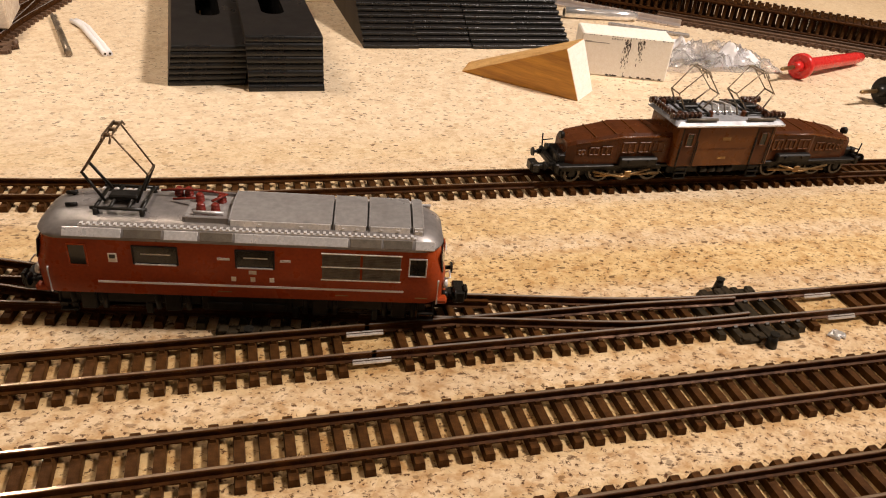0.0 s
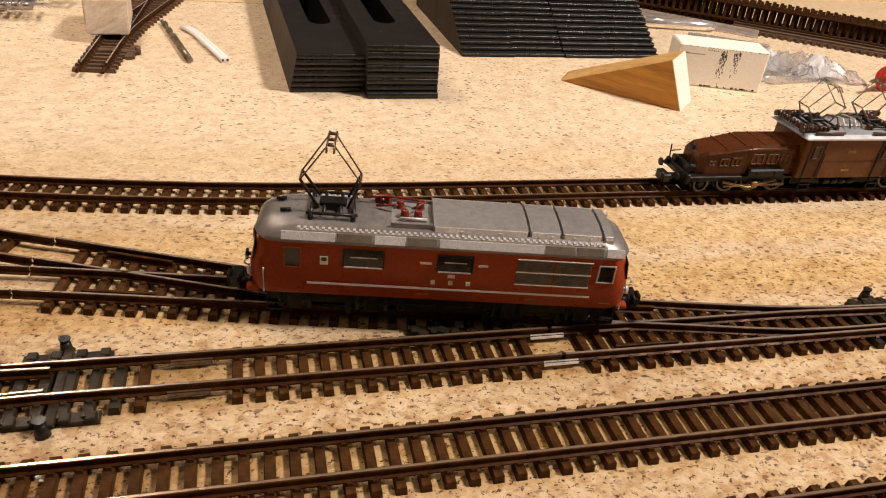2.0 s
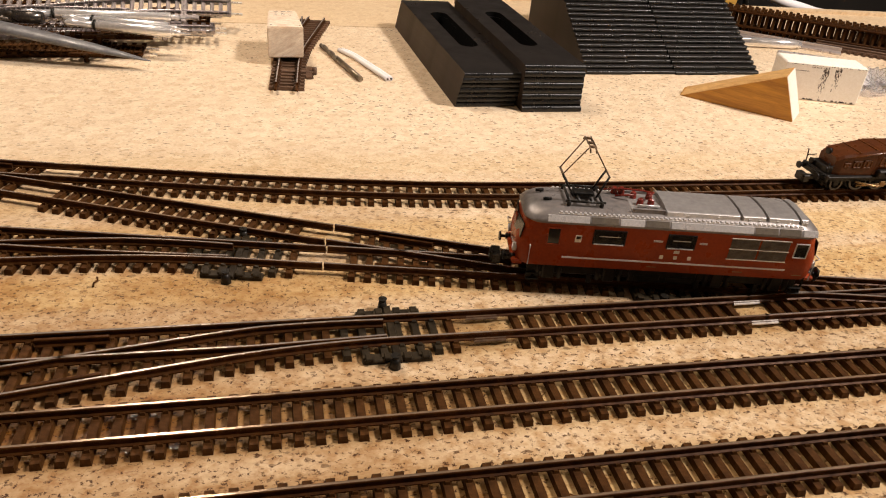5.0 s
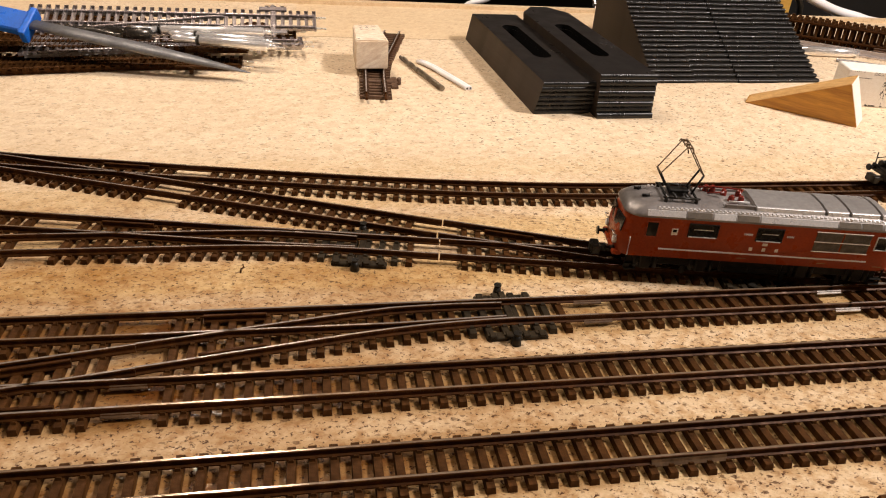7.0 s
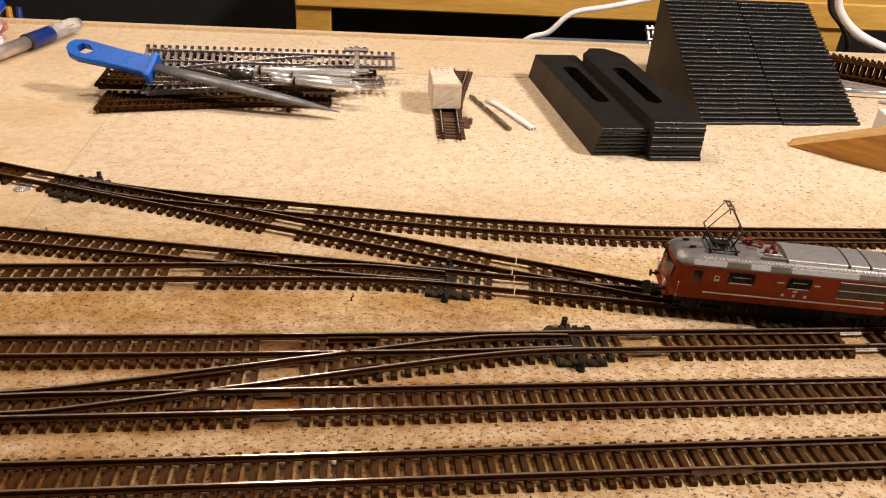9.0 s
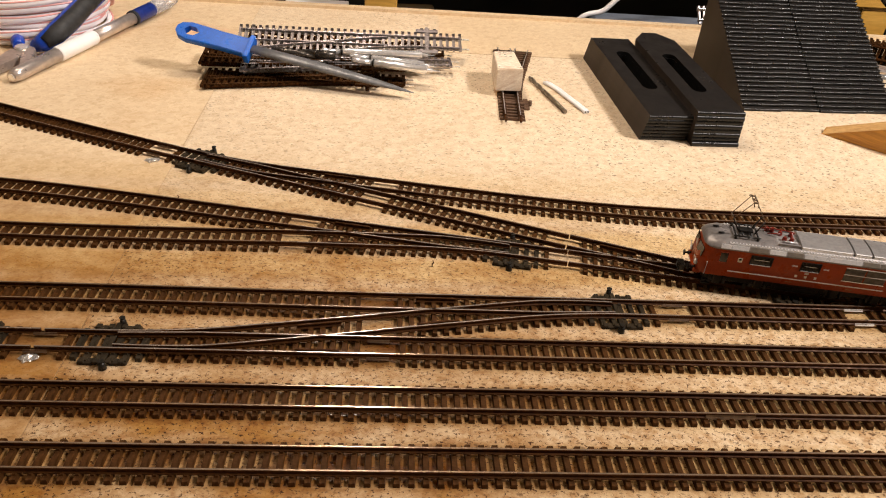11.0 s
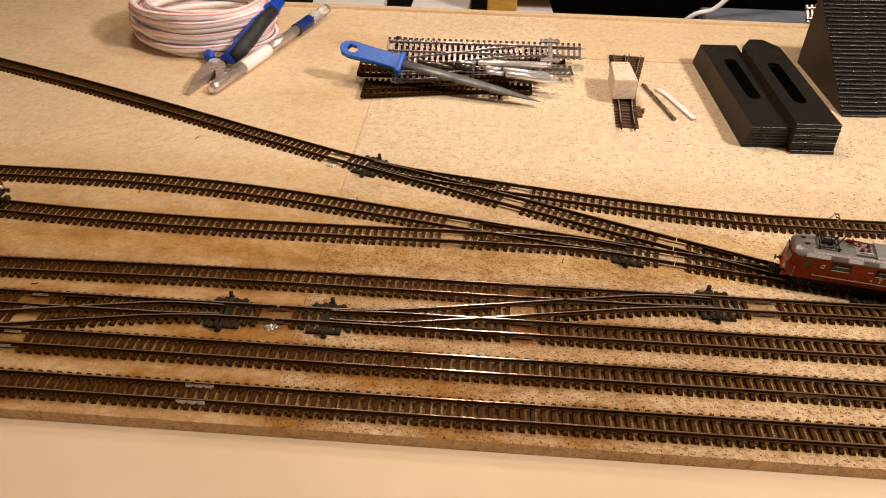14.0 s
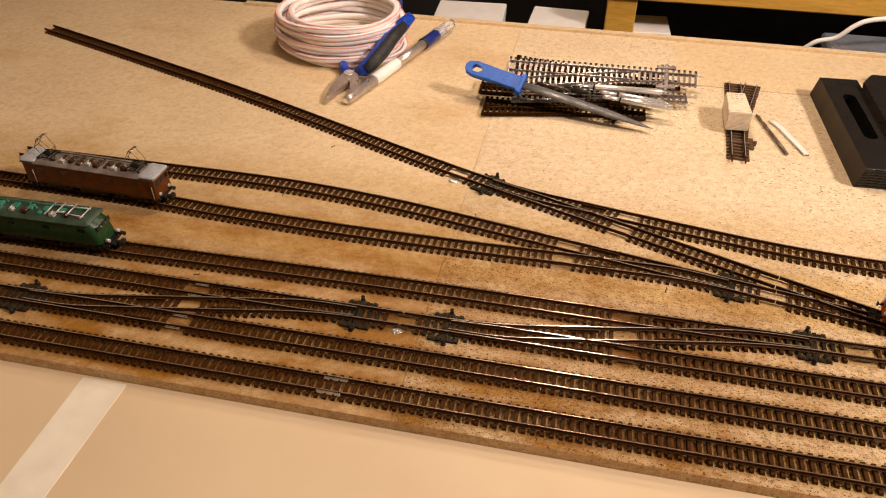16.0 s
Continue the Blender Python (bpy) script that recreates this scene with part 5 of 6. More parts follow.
def pile(x, y, turn, count, thick, size, chamfer, slots, lean, drift):
    first = None
    for k in range(count):
        dx, dy = lean * k * thick, drift(k)
        m = at(x + dx, y + dy, k * thick, 0, 0, turn)
        # bottom plate nearly closed and blackened, so the slots look deep
        if k == 0:
            low = link_mesh("slotted_plate", slotted_plate(size[1], size[0], thick - 0.02, chamfer, slots[0], slots[1], slots[2], 0.6, lean), [SLOT_SHADE, PLATE_EDGE, PLATE_SIDE, SLOT_SHADE], None, "bottom plate of a neat pile, its top blackened for the shade in the slots", m)
            smooth(tagged(low, "", "plate", "black slotted plates"), 48)
        elif first is None:
            first = link_mesh("slotted_plate", slotted_plate(size[1], size[0], thick - 0.02, chamfer, *slots, lean), [PLATE, PLATE_EDGE, PLATE_SIDE, SLOT_SHADE], None, "matt black slotted plate in a neat pile", m)
            smooth(tagged(first, "", "plate", "black slotted plates"), 48)
        else:
            copy_thing(first, m)


pile(40.2, -35.0, 2.9, 7, 2.38, (29.2, 140.0), 0, (42, 112, 15.2, 5.0), 0.17, lambda k: -0.3 * k + random.uniform(-0.25, 0.25))
pile(70.9, -39.6, 2.0, 8, 2.72, (29.6, 144.5), 9.5, (31, 99, 13.6, 4.8), -0.03, lambda k: -1.6 if k == 0 else random.uniform(-0.3, 0.5))


# ---- the big sloping pile: four rows of thin plates, each layer set further back ----
def stepped_pile():
    layers, thick = 28, 2.02
    turn = 2.6
    for col in range(4):
        for k in range(layers):
            front = 1.62 * k * thick + 0.8 * (col % 2) + random.uniform(-0.35, 0.35)
            depth = 97 - front
            if depth < 4:
                continue
            bm = bmesh.new()
            w = 27.3 + random.uniform(-0.15, 0.1)
            box(bm, 0.0 if col == 0 else 0.15, w, front, 97, 0.0, thick)
            lip = [e for e in bm.edges if all(abs(v.co.y - front) < 1e-4 for v in e.verts) and abs(e.verts[0].co.x - e.verts[1].co.x) > 1]
            bmesh.ops.bevel(bm, geom=lip, offset=0.6, segments=3, affect="EDGES")
            bmesh.ops.recalc_face_normals(bm, faces=bm.faces)
            for f in bm.faces:
                f.material_index = 2 if f.normal.x < -0.9 and col == 0 else (0 if f.normal.z > 0.9 else 1)
            c, s = math.cos(radians(turn)), math.sin(radians(turn))
            ob = link_mesh("thin_plate", bm, [PLATE, PLATE_EDGE, PLATE_SIDE], None, "thin glossy black plate in a sloping stepped pile", at(126 + c * 27.5 * col, 17.2 + s * 27.5 * col, k * thick, 0, 0, turn if col else turn - 0.4))
            smooth(tagged(ob, "", "plate", "stepped pile of thin black plates"), 60)


stepped_pile()


# ---- wood offcuts ----
def wedge():
    """A wedge sawn from a batten: a sharp tip, a triangular flank, a rough square end."""
    tip, near, far, back = Vector((165.8, -14.5, 0)), Vector((207.4, -52.2, 0)), Vector((220.0, -39.5, 0)), Vector((174.0, -8.0, 0))
    near_top, far_top, tip_top = Vector((200.5, -46.7, 21.1)), Vector((212.8, -30.6, 20.4)), Vector((171.0, -10.5, 3.3))
    square = (far - near).cross(near_top - near).normalized()
    far_top -= square * (far_top - near).dot(square)
    bm = bmesh.new()
    v = {id(p): bm.verts.new(p) for p in (tip, near, far, back, near_top, far_top, tip_top)}
    for ring in ((tip, near, near_top), (near, far, far_top, near_top), (tip, near_top, tip_top), (near_top, far_top, tip_top), (far, back, far_top), (back, tip_top, far_top), (tip, tip_top, back), (tip, back, far, near)):
        bm.faces.new([v[id(p)] for p in ring])
    bmesh.ops.bevel(bm, geom=[e for e in bm.edges if e.calc_length() > 8], offset=0.25, segments=1, affect="EDGES")
    t = thing("wooden_wedge", "orange-brown wooden wedge with a pale sawn end", "wood offcut")
    part("body", bm, WEDGE_WOOD, t, "grained orange-brown wood")
    # the sawn faces, a hair proud of the body
    for name, ring, mat, label in (("sawn_end", [near, far, far_top, near_top], PINE_END, "pale rough sawn end"), ("sawn_top", [tip, near_top, tip_top], WEDGE_TOP, "paler sawn top face"), ("sawn_top", [near_top, far_top, tip_top], WEDGE_TOP, "paler sawn top face")):
        mid = sum(ring, Vector()) / len(ring)
        out = (ring[1] - ring[0]).cross(ring[2] - ring[0]).normalized()
        bm = bmesh.new()
        n = len(ring)
        low = [bm.verts.new(p + (mid - p).normalized() * 0.2 - out * 0.3) for p in ring]
        high = [bm.verts.new(p + (mid - p).normalized() * 0.25 + out * 0.12) for p in ring]
        for k in range(n):
            bm.faces.new((low[k], low[(k + 1) % n], high[(k + 1) % n], high[k]))
        bm.faces.new(high)
        bm.faces.new(low)
        part(name, bm, mat, t, label)


wedge()


def white_block():
    t = thing("wooden_block", "pale wooden block with dark ink marks on its face", "wood offcut", at(222, -15.5, 0, 0, 0, -16.0))
    bm = bmesh.new()
    box(bm, 0, 43, 0, 17, 0, 19.8, 0.6)
    part("block", bm, PINE_END, t, "pale sawn wood")
    random.seed(5)
    bm = bmesh.new()
    for k in range(150):
        x = random.choice((20.6, 21.6, 22.4, 27.4, 28.6)) + random.gauss(0, 1) * 0.55
        z = 18.6 - abs(random.gauss(0, 1)) * (6.5 if x < 25 else 4.0)
        if z < 2.5:
            continue
        w, h = random.uniform(0.12, 0.45), random.uniform(0.3, 1.5)
        box(bm, x, x + w, -0.03, 0.1, z - h, z)
    for k in range(40):
        x = random.uniform(0.5, 42)
        box(bm, x, x + random.uniform(0.2, 0.9), -0.03, 0.1, 18.8, 18.8 + random.uniform(0.1, 0.4))
    for k in range(26):
        x = random.uniform(14, 41)
        box(bm, x, x + random.uniform(0.3, 1.4), -0.03, 0.1, 0.5, 0.8 + random.uniform(0.1, 0.6))
    for k in range(7):
        x = 14.0 + 0.7 * k + random.uniform(-0.2, 0.2)
        box(bm, x, x + 0.35, -0.03, 0.1, 17.6, 17.6 + random.uniform(0.3, 0.9))
    box(bm, 0.6, 13.0, -0.03, 0.1, 15.5, 15.75)
    box(bm, 1.0, 5.0, -0.03, 0.1, 15.9, 16.1)
    part("ink_mark", bm, PRINT, t, "smudged dark ink marks")


white_block()


def small_block():
    t = thing("wooden_block", "small pale pine block lying across a loose turnout", "wood offcut", at(-35.0, 40.0, 4.1, 0, 0, 1.5))
    bm = bmesh.new()
    lo = [(-9.0, -18.6), (8.6, -18.0), (7.0, 15.6), (-7.6, 15.2)]
    prism(bm, lo, 0, 15.4)
    bmesh.ops.bevel(bm, geom=list(bm.edges), offset=0.6, segments=2, affect="EDGES")
    part("block", bm, PINE, t, "straw-coloured planed wood")
    bm = bmesh.new()
    for r, n in ((12, 3), (8.5, 2), (5, 3)):
        for k in range(n):
            x = -4.5 + 3.4 * k
            box(bm, x, x + random.uniform(1.4, 2.6), r, r + 0.6, 15.38, 15.46)
    for x in (-7.0, 7.0):
        tube(bm, [(x, -15.0, 15.36), (x, -15.0, 15.5)], 0.45, 8)
    part("pencil_mark", bm, PRINT, t, "faint pencil bars and two nail holes")


small_block()


# ---- loose track ----
def loose_turnout(label, where, rail_mats, sleeper_mat, side=1, length=TURNOUT, ends=BRIGHT, lugs=(-1, 1)):
    t = thing("turnout", label, "turnout", where, "loose turnouts")
    main, leg = branch_lines(0, 0, 0, side, length)
    n = len(main)
    gap = [(a - b).length for a, b in zip(main, leg)]
    first = next(k for k in range(n) if gap[k] > 1.4)
    for line, k0 in ((offset(main, -side * GAUGE), 0), (offset(leg, side * GAUGE), 0), (offset(main, side * GAUGE), first), (offset(leg, -side * GAUGE), first)):
        bm = bmesh.new()
        rail_mesh(bm, line[k0:])
        part("rail", bm, rail_mats, t)
        bm = bmesh.new()
        seg = line[k0:]
        tube(bm, [(p.x, p.y, 0.9) for p in seg[::2]], 0.75, 4)
        part("web", bm, sleeper_mat, t, "plastic web under a rail")
    for k, p in enumerate(resample(main, PITCH)):
        s = k * PITCH
        i = min(n - 1, round(s / length * (n - 1)))
        far = 4 if 18 < s < 30 else 0
        wide = LENGTH + gap[i] + far * len(lugs)
        o = gap[i] * side
        shift = o / 2 + (sum(lugs) * far / 2)
        part("sleeper", sleeper_mesh(wide, [-GAUGE - shift, GAUGE - shift]), sleeper_mat, t, "", at(p.x, p.y + shift, 0, 0, 0, 90))
    bm = bmesh.new()
    box(bm, 22.5, 25.5, -13 if -1 in lugs else -8, 13 if 1 in lugs else 8, 0.6, 1.9, 0.2)
    for s in lugs:
        tube(bm, [(24, s * 12.6, 0.2), (24, s * 12.6, 3.6)], 1.2, 8)
        box(bm, 16, 32, s * 10 - 1.5, s * 10 + 1.5, 0.1, 1.6, 0.2)
    part("tie_bar", bm, sleeper_mat, t, "tie bar with studs")
    for y in (-GAUGE, GAUGE):
        bm = bmesh.new()
        box(bm, -7, 0.8, y - 0.6, y + 0.6, 1.7, 2.7, 0.1)
        part("rail_joiner", bm, ends, t, "bright joiner")
    return t


def heap_pose(x, y, z, turn, lean=0.0):
    """Upside down, as it was thrown on the heap; lean lifts its back edge."""
    return at(x, y, z, 0, 0, turn) @ pose(0, 0, 0, 180 - lean, 0, 0)


loose_turnout("brown loose turnout under a pine block", at(-35.5, -14.5, 0.02, 0, 0, 86.5), [RAIL, OLD_NICKEL], LOOSE_BROWN, -1, TURNOUT, RAIL, (-1,))
loose_turnout("bright nickel loose turnout upside down on a heap", heap_pose(-64, 84.5, 14.2, 181.0, 26), [OLD_NICKEL, BRIGHT], GREY_SLEEPER, -1, 156)
loose_turnout("grey loose turnout upside down in the heap", heap_pose(-72, 61, 8.1, 184), [OLD_NICKEL, BRIGHT], GREY_SLEEPER, -1, 140)
loose_turnout("dark loose turnout upside down at the heap's foot", heap_pose(-104, 34, 4.0, 181.5), [RAIL, OLD_NICKEL], SLEEPER, -1, 128)
loose_turnout("second dark loose turnout beneath the file", heap_pose(-101, 52, 8.1, 183.0), [RAIL, OLD_NICKEL], SLEEPER, 1, 138)
loose_turnout("dark loose turnout flat on the board under others", heap_pose(-76, 89, 6.5, 181.0, 8), [RAIL, OLD_NICKEL], SLEEPER, 1, 140)


def twist_drill(name, label, x, y, z, turn, length, r, mat, flute=0.55, tilt=0.0):
    t = thing(name, label, "drill bit", at(x, y, z, 0, tilt, turn))
    bm = bmesh.new()
    tube(bm, [(0, 0, 0), (length * (1 - flute), 0, 0)], r, 16)
    part("shank", bm, mat, t, "plain round shank")
    bm = bmesh.new()
    n, sides = 56, 16
    rings = []
    for k in range(n + 1):
        u = k / n
        px = length * (1 - flute) + u * length * flute
        tip = 1.0 if u < 0.95 else max(0.05, (1 - u) / 0.05)
        ring = []
        for s in range(sides):
            a = 2 * math.pi * s / sides
            q = r * tip * (1.0 - 0.72 * max(0.0, math.cos(2 * (a - u * flute * length / (r * 2.4)))) ** 2)
            ring.append(bm.verts.new((px, q * math.cos(a), q * math.sin(a))))
        rings.append(ring)
    for a, b in zip(rings, rings[1:]):
        for s in range(sides):
            bm.faces.new((a[s], a[(s + 1) % sides], b[(s + 1) % sides], b[s])).smooth = True
    bm.faces.new(rings[0])
    bm.faces.new(rings[-1])
    part("flute", bm, mat, t, "twisted cutting flutes")
    return t


twist_drill("drill_bit", "worn steel twist drill lying on the board", 0.2, -1.2, 1.45, 105.0, 60, 1.4, DRILL, 0.5)
twist_drill("drill_bit", "large black twist drill on the heap of track", -150, 45, 14.2, 178.0, 44, 3.0, DARK_STEEL, 0.7)


def wire_piece():
    t = thing("cable_offcut", "short white twin-core cable offcut, slightly bent", "cable")
    bm = bmesh.new()
    pts = [(14.6, 0.6, 1.9), (10.5, 12.5, 1.9), (5.5, 26, 1.9), (1.4, 37.5, 1.9), (-2.2, 44.5, 1.9), (-5.2, 48.5, 1.9)]
    for o in (-0.95, 0.95):
        tube(bm, [(x + o, y + o * 0.33, z - 0.75) for x, y, z in pts], 1.15, 12)
    part("sheath", bm, WHITE, t, "white plastic sheath")
    bm = bmesh.new()
    for o in (-0.95, 0.95):
        tube(bm, [(14.6 + o, 0.65 + o * 0.33, 1.15), (14.75 + o, 0.25 + o * 0.33, 1.15)], 0.5, 8)
    part("conductor", bm, DARK_STEEL, t, "cut wire ends")


wire_piece()


# ---- tools at the back ----
def file_tool():
    t = thing("hand_file", "half-round steel file with bright blue handle on loose track", "file", at(-201, 31.4, 20.2, 0, 8.4, -11.5))
    bm = bmesh.new()
    secs = [(-2, 4.8, 2.6), (20, 5.4, 3.0), (55, 5.3, 3.0), (80, 4.0, 2.3), (97, 2.1, 1.3), (107, 0.35, 0.25)]
    rings = []
    for x, w, h in secs:
        rings.append([bm.verts.new((x, w * math.cos(a), h * (math.sin(a) if math.sin(a) > 0 else 0.55 * math.sin(a)))) for a in [2 * math.pi * k / 16 for k in range(16)]])
    for a, b in zip(rings, rings[1:]):
        for s in range(16):
            bm.faces.new((a[s], a[(s + 1) % 16], b[(s + 1) % 16], b[s])).smooth = True
    bm.faces.new(rings[0])
    bm.faces.new(rings[-1])
    part("blade", bm, STEEL, t, "grey half-round file blade")
    bm = bmesh.new()
    secs = [(-2, 7.4, 6.2), (-5.5, 7.6, 6.4), (-6.2, 6.0, 5.4), (-24, 5.8, 5.2), (-44, 7.4, 5.0), (-53, 7.4, 4.6)]
    outline_top = [(-1.5, 7.4), (-5.6, 7.6), (-6.2, 6.4), (-22, 6.2), (-36, 6.8), (-44, 7.0), (-49.5, 5.4), (-52, 2.0)]
    outer = outline_top + [(x, -y) for x, y in reversed(outline_top)]
    hole = [(-36.5, 0.4), (-40, 3.4), (-44.5, 3.4), (-46.5, 0.4), (-44.5, -3.0), (-40, -3.0)]
    zs = (-2.4, -1.6, 1.6, 2.4)
    lay = []
    for z, ins in zip(zs, (0.88, 1.0, 1.0, 0.88)):
        ro = [bm.verts.new((-28 + (x + 28) * (0.97 + 0.03 * ins), y * ins, z)) for x, y in outer]
        ri = [bm.verts.new((x, y, z)) for x, y in hole]
        lay.append((ro, ri))
    for (ao, ai), (bo, bi) in zip(lay, lay[1:]):
        for a, b in ((ao, bo), (ai, bi)):
            for k in range(len(a)):
                bm.faces.new((a[k], a[(k + 1) % len(a)], b[(k + 1) % len(a)], b[k]))
    for ro, ri in (lay[0], lay[-1]):
        es = [bm.edges.get((r[k], r[(k + 1) % len(r)])) for r in (ro, ri) for k in range(len(r))]
        bmesh.ops.triangle_fill(bm, edges=es, use_beauty=True)
    roll = pose(0, 0, 0, 34, 0, 0)
    h = part("handle", bm, BLUE, t, "blue plastic handle with a hanging hole", roll)
    bm = bmesh.new()
    box(bm, -4.6, -1.2, -9.0, 8.0, -3.6, 4.2, 0.9, 0, None, 2)
    part("guard", bm, BLUE, h)


file_tool()


def chrome_tools():
    for label, p, q, r in (("polished chrome pin vice with knurled collar", (-146, 51, 15.0), (-92, 56, 13.6), 2.6), ("polished chrome pin vice lying beside others", (-126, 41.0, 14.8), (-91, 36.5, 13.6), 2.7), ("polished chrome pin vice at the edge of the heap", (-124, 34.6, 14.2), (-89, 30.2, 13.0), 2.7)):
        t = thing("chrome_tool", label, "hand tool", group="chrome tools on the heap")
        p, q = Vector(p), Vector(q)
        d = (q - p).normalized()
        bm = bmesh.new()
        tube(bm, [p, p + d * 0.6, q - d * 0.6, q], [r * 0.9, r, r, r * 0.9], 16)
        part("shaft", bm, CHROME, t, "mirror-bright shaft")
        bm = bmesh.new()
        tube(bm, [p - d * 15, p - d * 13, p - d * 9, p - d * 8.4, p - d * 0.9], [r * 0.35, r * 0.7, r * 0.74, r * 0.62, r * 0.72], 16)
        part("collet", bm, CHROME, t, "bright jaw collet")
        bm = bmesh.new()
        tube(bm, [p - d * 0.9, p + d * 0.02], r * 0.98, 16)
        part("collar", bm, BLACK, t, "thin black ring")
        bm = bmesh.new()
        tube(bm, [q - d * 0.2, q + d * 4, q + d * 4.1, q + d * 9], [r * 0.55, r * 0.5, r * 0.25, 0.3], 12)
        part("tip", bm, CHROME, t, "stepped bright tip")


chrome_tools()


def cable_coil():
    t = thing("cable_coil", "coil of white and red twin cable lying on the board", "cable coil", at(-385, 121, 0))
    random.seed(11)
    for layer, (z, r0) in enumerate(((2.7, 51), (7.9, 53), (13.1, 50), (18.3, 52.5), (23.5, 50), (28.7, 51.5), (33.9, 49.5))):
        for turn in range(2):
            r = r0 + 0.6 - turn * 5.6
            ph, wob, tx, ty = random.uniform(0, 6), random.uniform(0.6, 1.8), random.uniform(-2.5, 2.5), random.uniform(-2, 2)
            pts = []
            for s in range(73):
                a = 2 * math.pi * s / 72
                rr = r + wob * math.sin(2 * a + ph) + 0.7 * math.sin(5 * a + ph)
                pts.append((tx + 1.11 * rr * math.cos(a), ty + 0.95 * rr * math.sin(a), z + (1.2 if layer else 0.0) * math.sin(a * 2 + ph) * 0.7))
            bm = bmesh.new()
            tube(bm, pts, 2.65, 10, 0, False)
            o = part("cable_turn", bm, CABLE, t, "white sheathed turn of cable")
            bm = bmesh.new()
            tube(bm, [(x * (1 + 2.0 / r), y * (1 + 2.0 / r), zz + 1.95) for x, y, zz in pts], 0.62, 8, 0, False)
            part("red_core", bm, CABLE_RED, o, "red conductor line along the cable")
    bm = bmesh.new()
    tube(bm, [(49, -8, 30), (56, 6, 24), (57, 22, 14), (52, 34, 8), (44, 42, 3)], 2.1, 10)
    part("cable_end", bm, CABLE_RED, t, "loose reddish cable end")


cable_coil()


def pliers():
    t = thing("pliers", "open side cutters with navy and black soft grips", "pliers", at(-357, 48, 0))
    bm = bmesh.new()
    prism(bm, [(-5, -46), (-2.0, -34), (2.5, -18), (6.5, -4), (7.0, 6), (1.0, 10), (-5.5, 6), (-7.5, -6), (-8.2, -22), (-6.6, -36)], 1.4, 6.6)
    bmesh.ops.bevel(bm, geom=list(bm.edges), offset=0.6, segments=1, affect="EDGES")
    part("jaw", bm, PLIER_STEEL, t, "grey steel cutting jaw")
    bm = bmesh.new()
    prism(bm, [(13, -36), (15.5, -34), (13.5, -18), (10.5, -2), (6, 6), (1, 2), (4, -8), (8, -20)], 2.0, 7.4)
    bmesh.ops.bevel(bm, geom=list(bm.edges), offset=0.6, segments=1, affect="EDGES")
    part("jaw", bm, PLIER_STEEL, t, "bright second jaw")
    bm = bmesh.new()
    tube(bm, [(0, 2, 1.2), (0, 2, 8.4)], 4.2, 14)
    part("pivot", bm, CHROME, t, "round pivot bolt")
    for pts, lab in (([(6, 8, 6.5), (12, 6, 9), (17, 15, 12.5), (22, 29, 17), (26, 46, 22), (33, 64, 28), (39, 74, 33)], "curved grip"), ([(-5, 8, 5.5), (-8, 14, 5.5), (-10, 18, 5.6), (-11, 21, 5.7)], "second curved grip")):
        bm = bmesh.new()
        n = len(pts)
        tube(bm, pts, ([4.0, 6.0, 6.9, 7.2, 7.0, 6.4, 4.6] if n > 5 else [3.4, 4.2, 4.4, 3.8]), 14)
        h = part("handle", bm, DEEP_BLUE, t, "blue plastic " + lab)
        if n > 5:
            bm = bmesh.new()
            tube(bm, [(x + 2.3, y - 2.4, z + 1.2) for x, y, z in pts[1:-1]], [4.2, 5.9, 6.2, 6.0, 4.6], 14)
            part("soft_insert", bm, RUBBER, h, "soft black grip insert")


pliers()


def craft_knife():
    a, b = Vector((-345.5, 6, 4.6)), Vector((-293, 168, 7.5))
    t = thing("craft_knife", "slim craft knife with white collar and clear cap", "craft knife")
    p = lambda u: a + (b - a) * u
    bm = bmesh.new()
    tube(bm, [p(0), p(0.03), p(0.25)], [3.4, 4.4, 4.6], 16)
    part("barrel", bm, ALUMINIUM, t, "smooth metal front barrel")
    bm = bmesh.new()
    tube(bm, [p(-0.004), p(0.004)], [2.2, 2.0], 12)
    part("end_plug", bm, CHROME, t, "bright end plug")
    bm = bmesh.new()
    tube(bm, [p(0.24), p(0.25), p(0.45), p(0.46)], [4.7, 5.2, 5.2, 4.7], 16)
    part("collar", bm, WHITE, t, "white plastic collar")
    bm = bmesh.new()
    tube(bm, [p(0.45), p(0.74)], 4.3, 16)
    part("barrel", bm, ALUMINIUM, t, "copper-grey rear barrel")
    bm = bmesh.new()
    tube(bm, [p(0.73), p(0.74), p(0.86), p(0.87)], [4.6, 5.2, 5.2, 4.4], 16)
    part("sleeve", bm, NAVY, t, "dark blue sleeve")
    bm = bmesh.new()
    tube(bm, [p(0.72), p(0.735)], 5.4, 16)
    part("ring", bm, RUBBER, t, "black ring")
    bm = bmesh.new()
    tube(bm, [p(0.86), p(1.0), p(1.04)], [5.3, 5.2, 4.2], 16, 0, True)
    part("cap", bm, CLEAR, t, "clear plastic cap")
    bm = bmesh.new()
    tube(bm, [p(0.87), p(1.0)], [1.4, 0.3], 6)
    part("blade", bm, CHROME, t, "small bright blade inside the cap")


craft_knife()


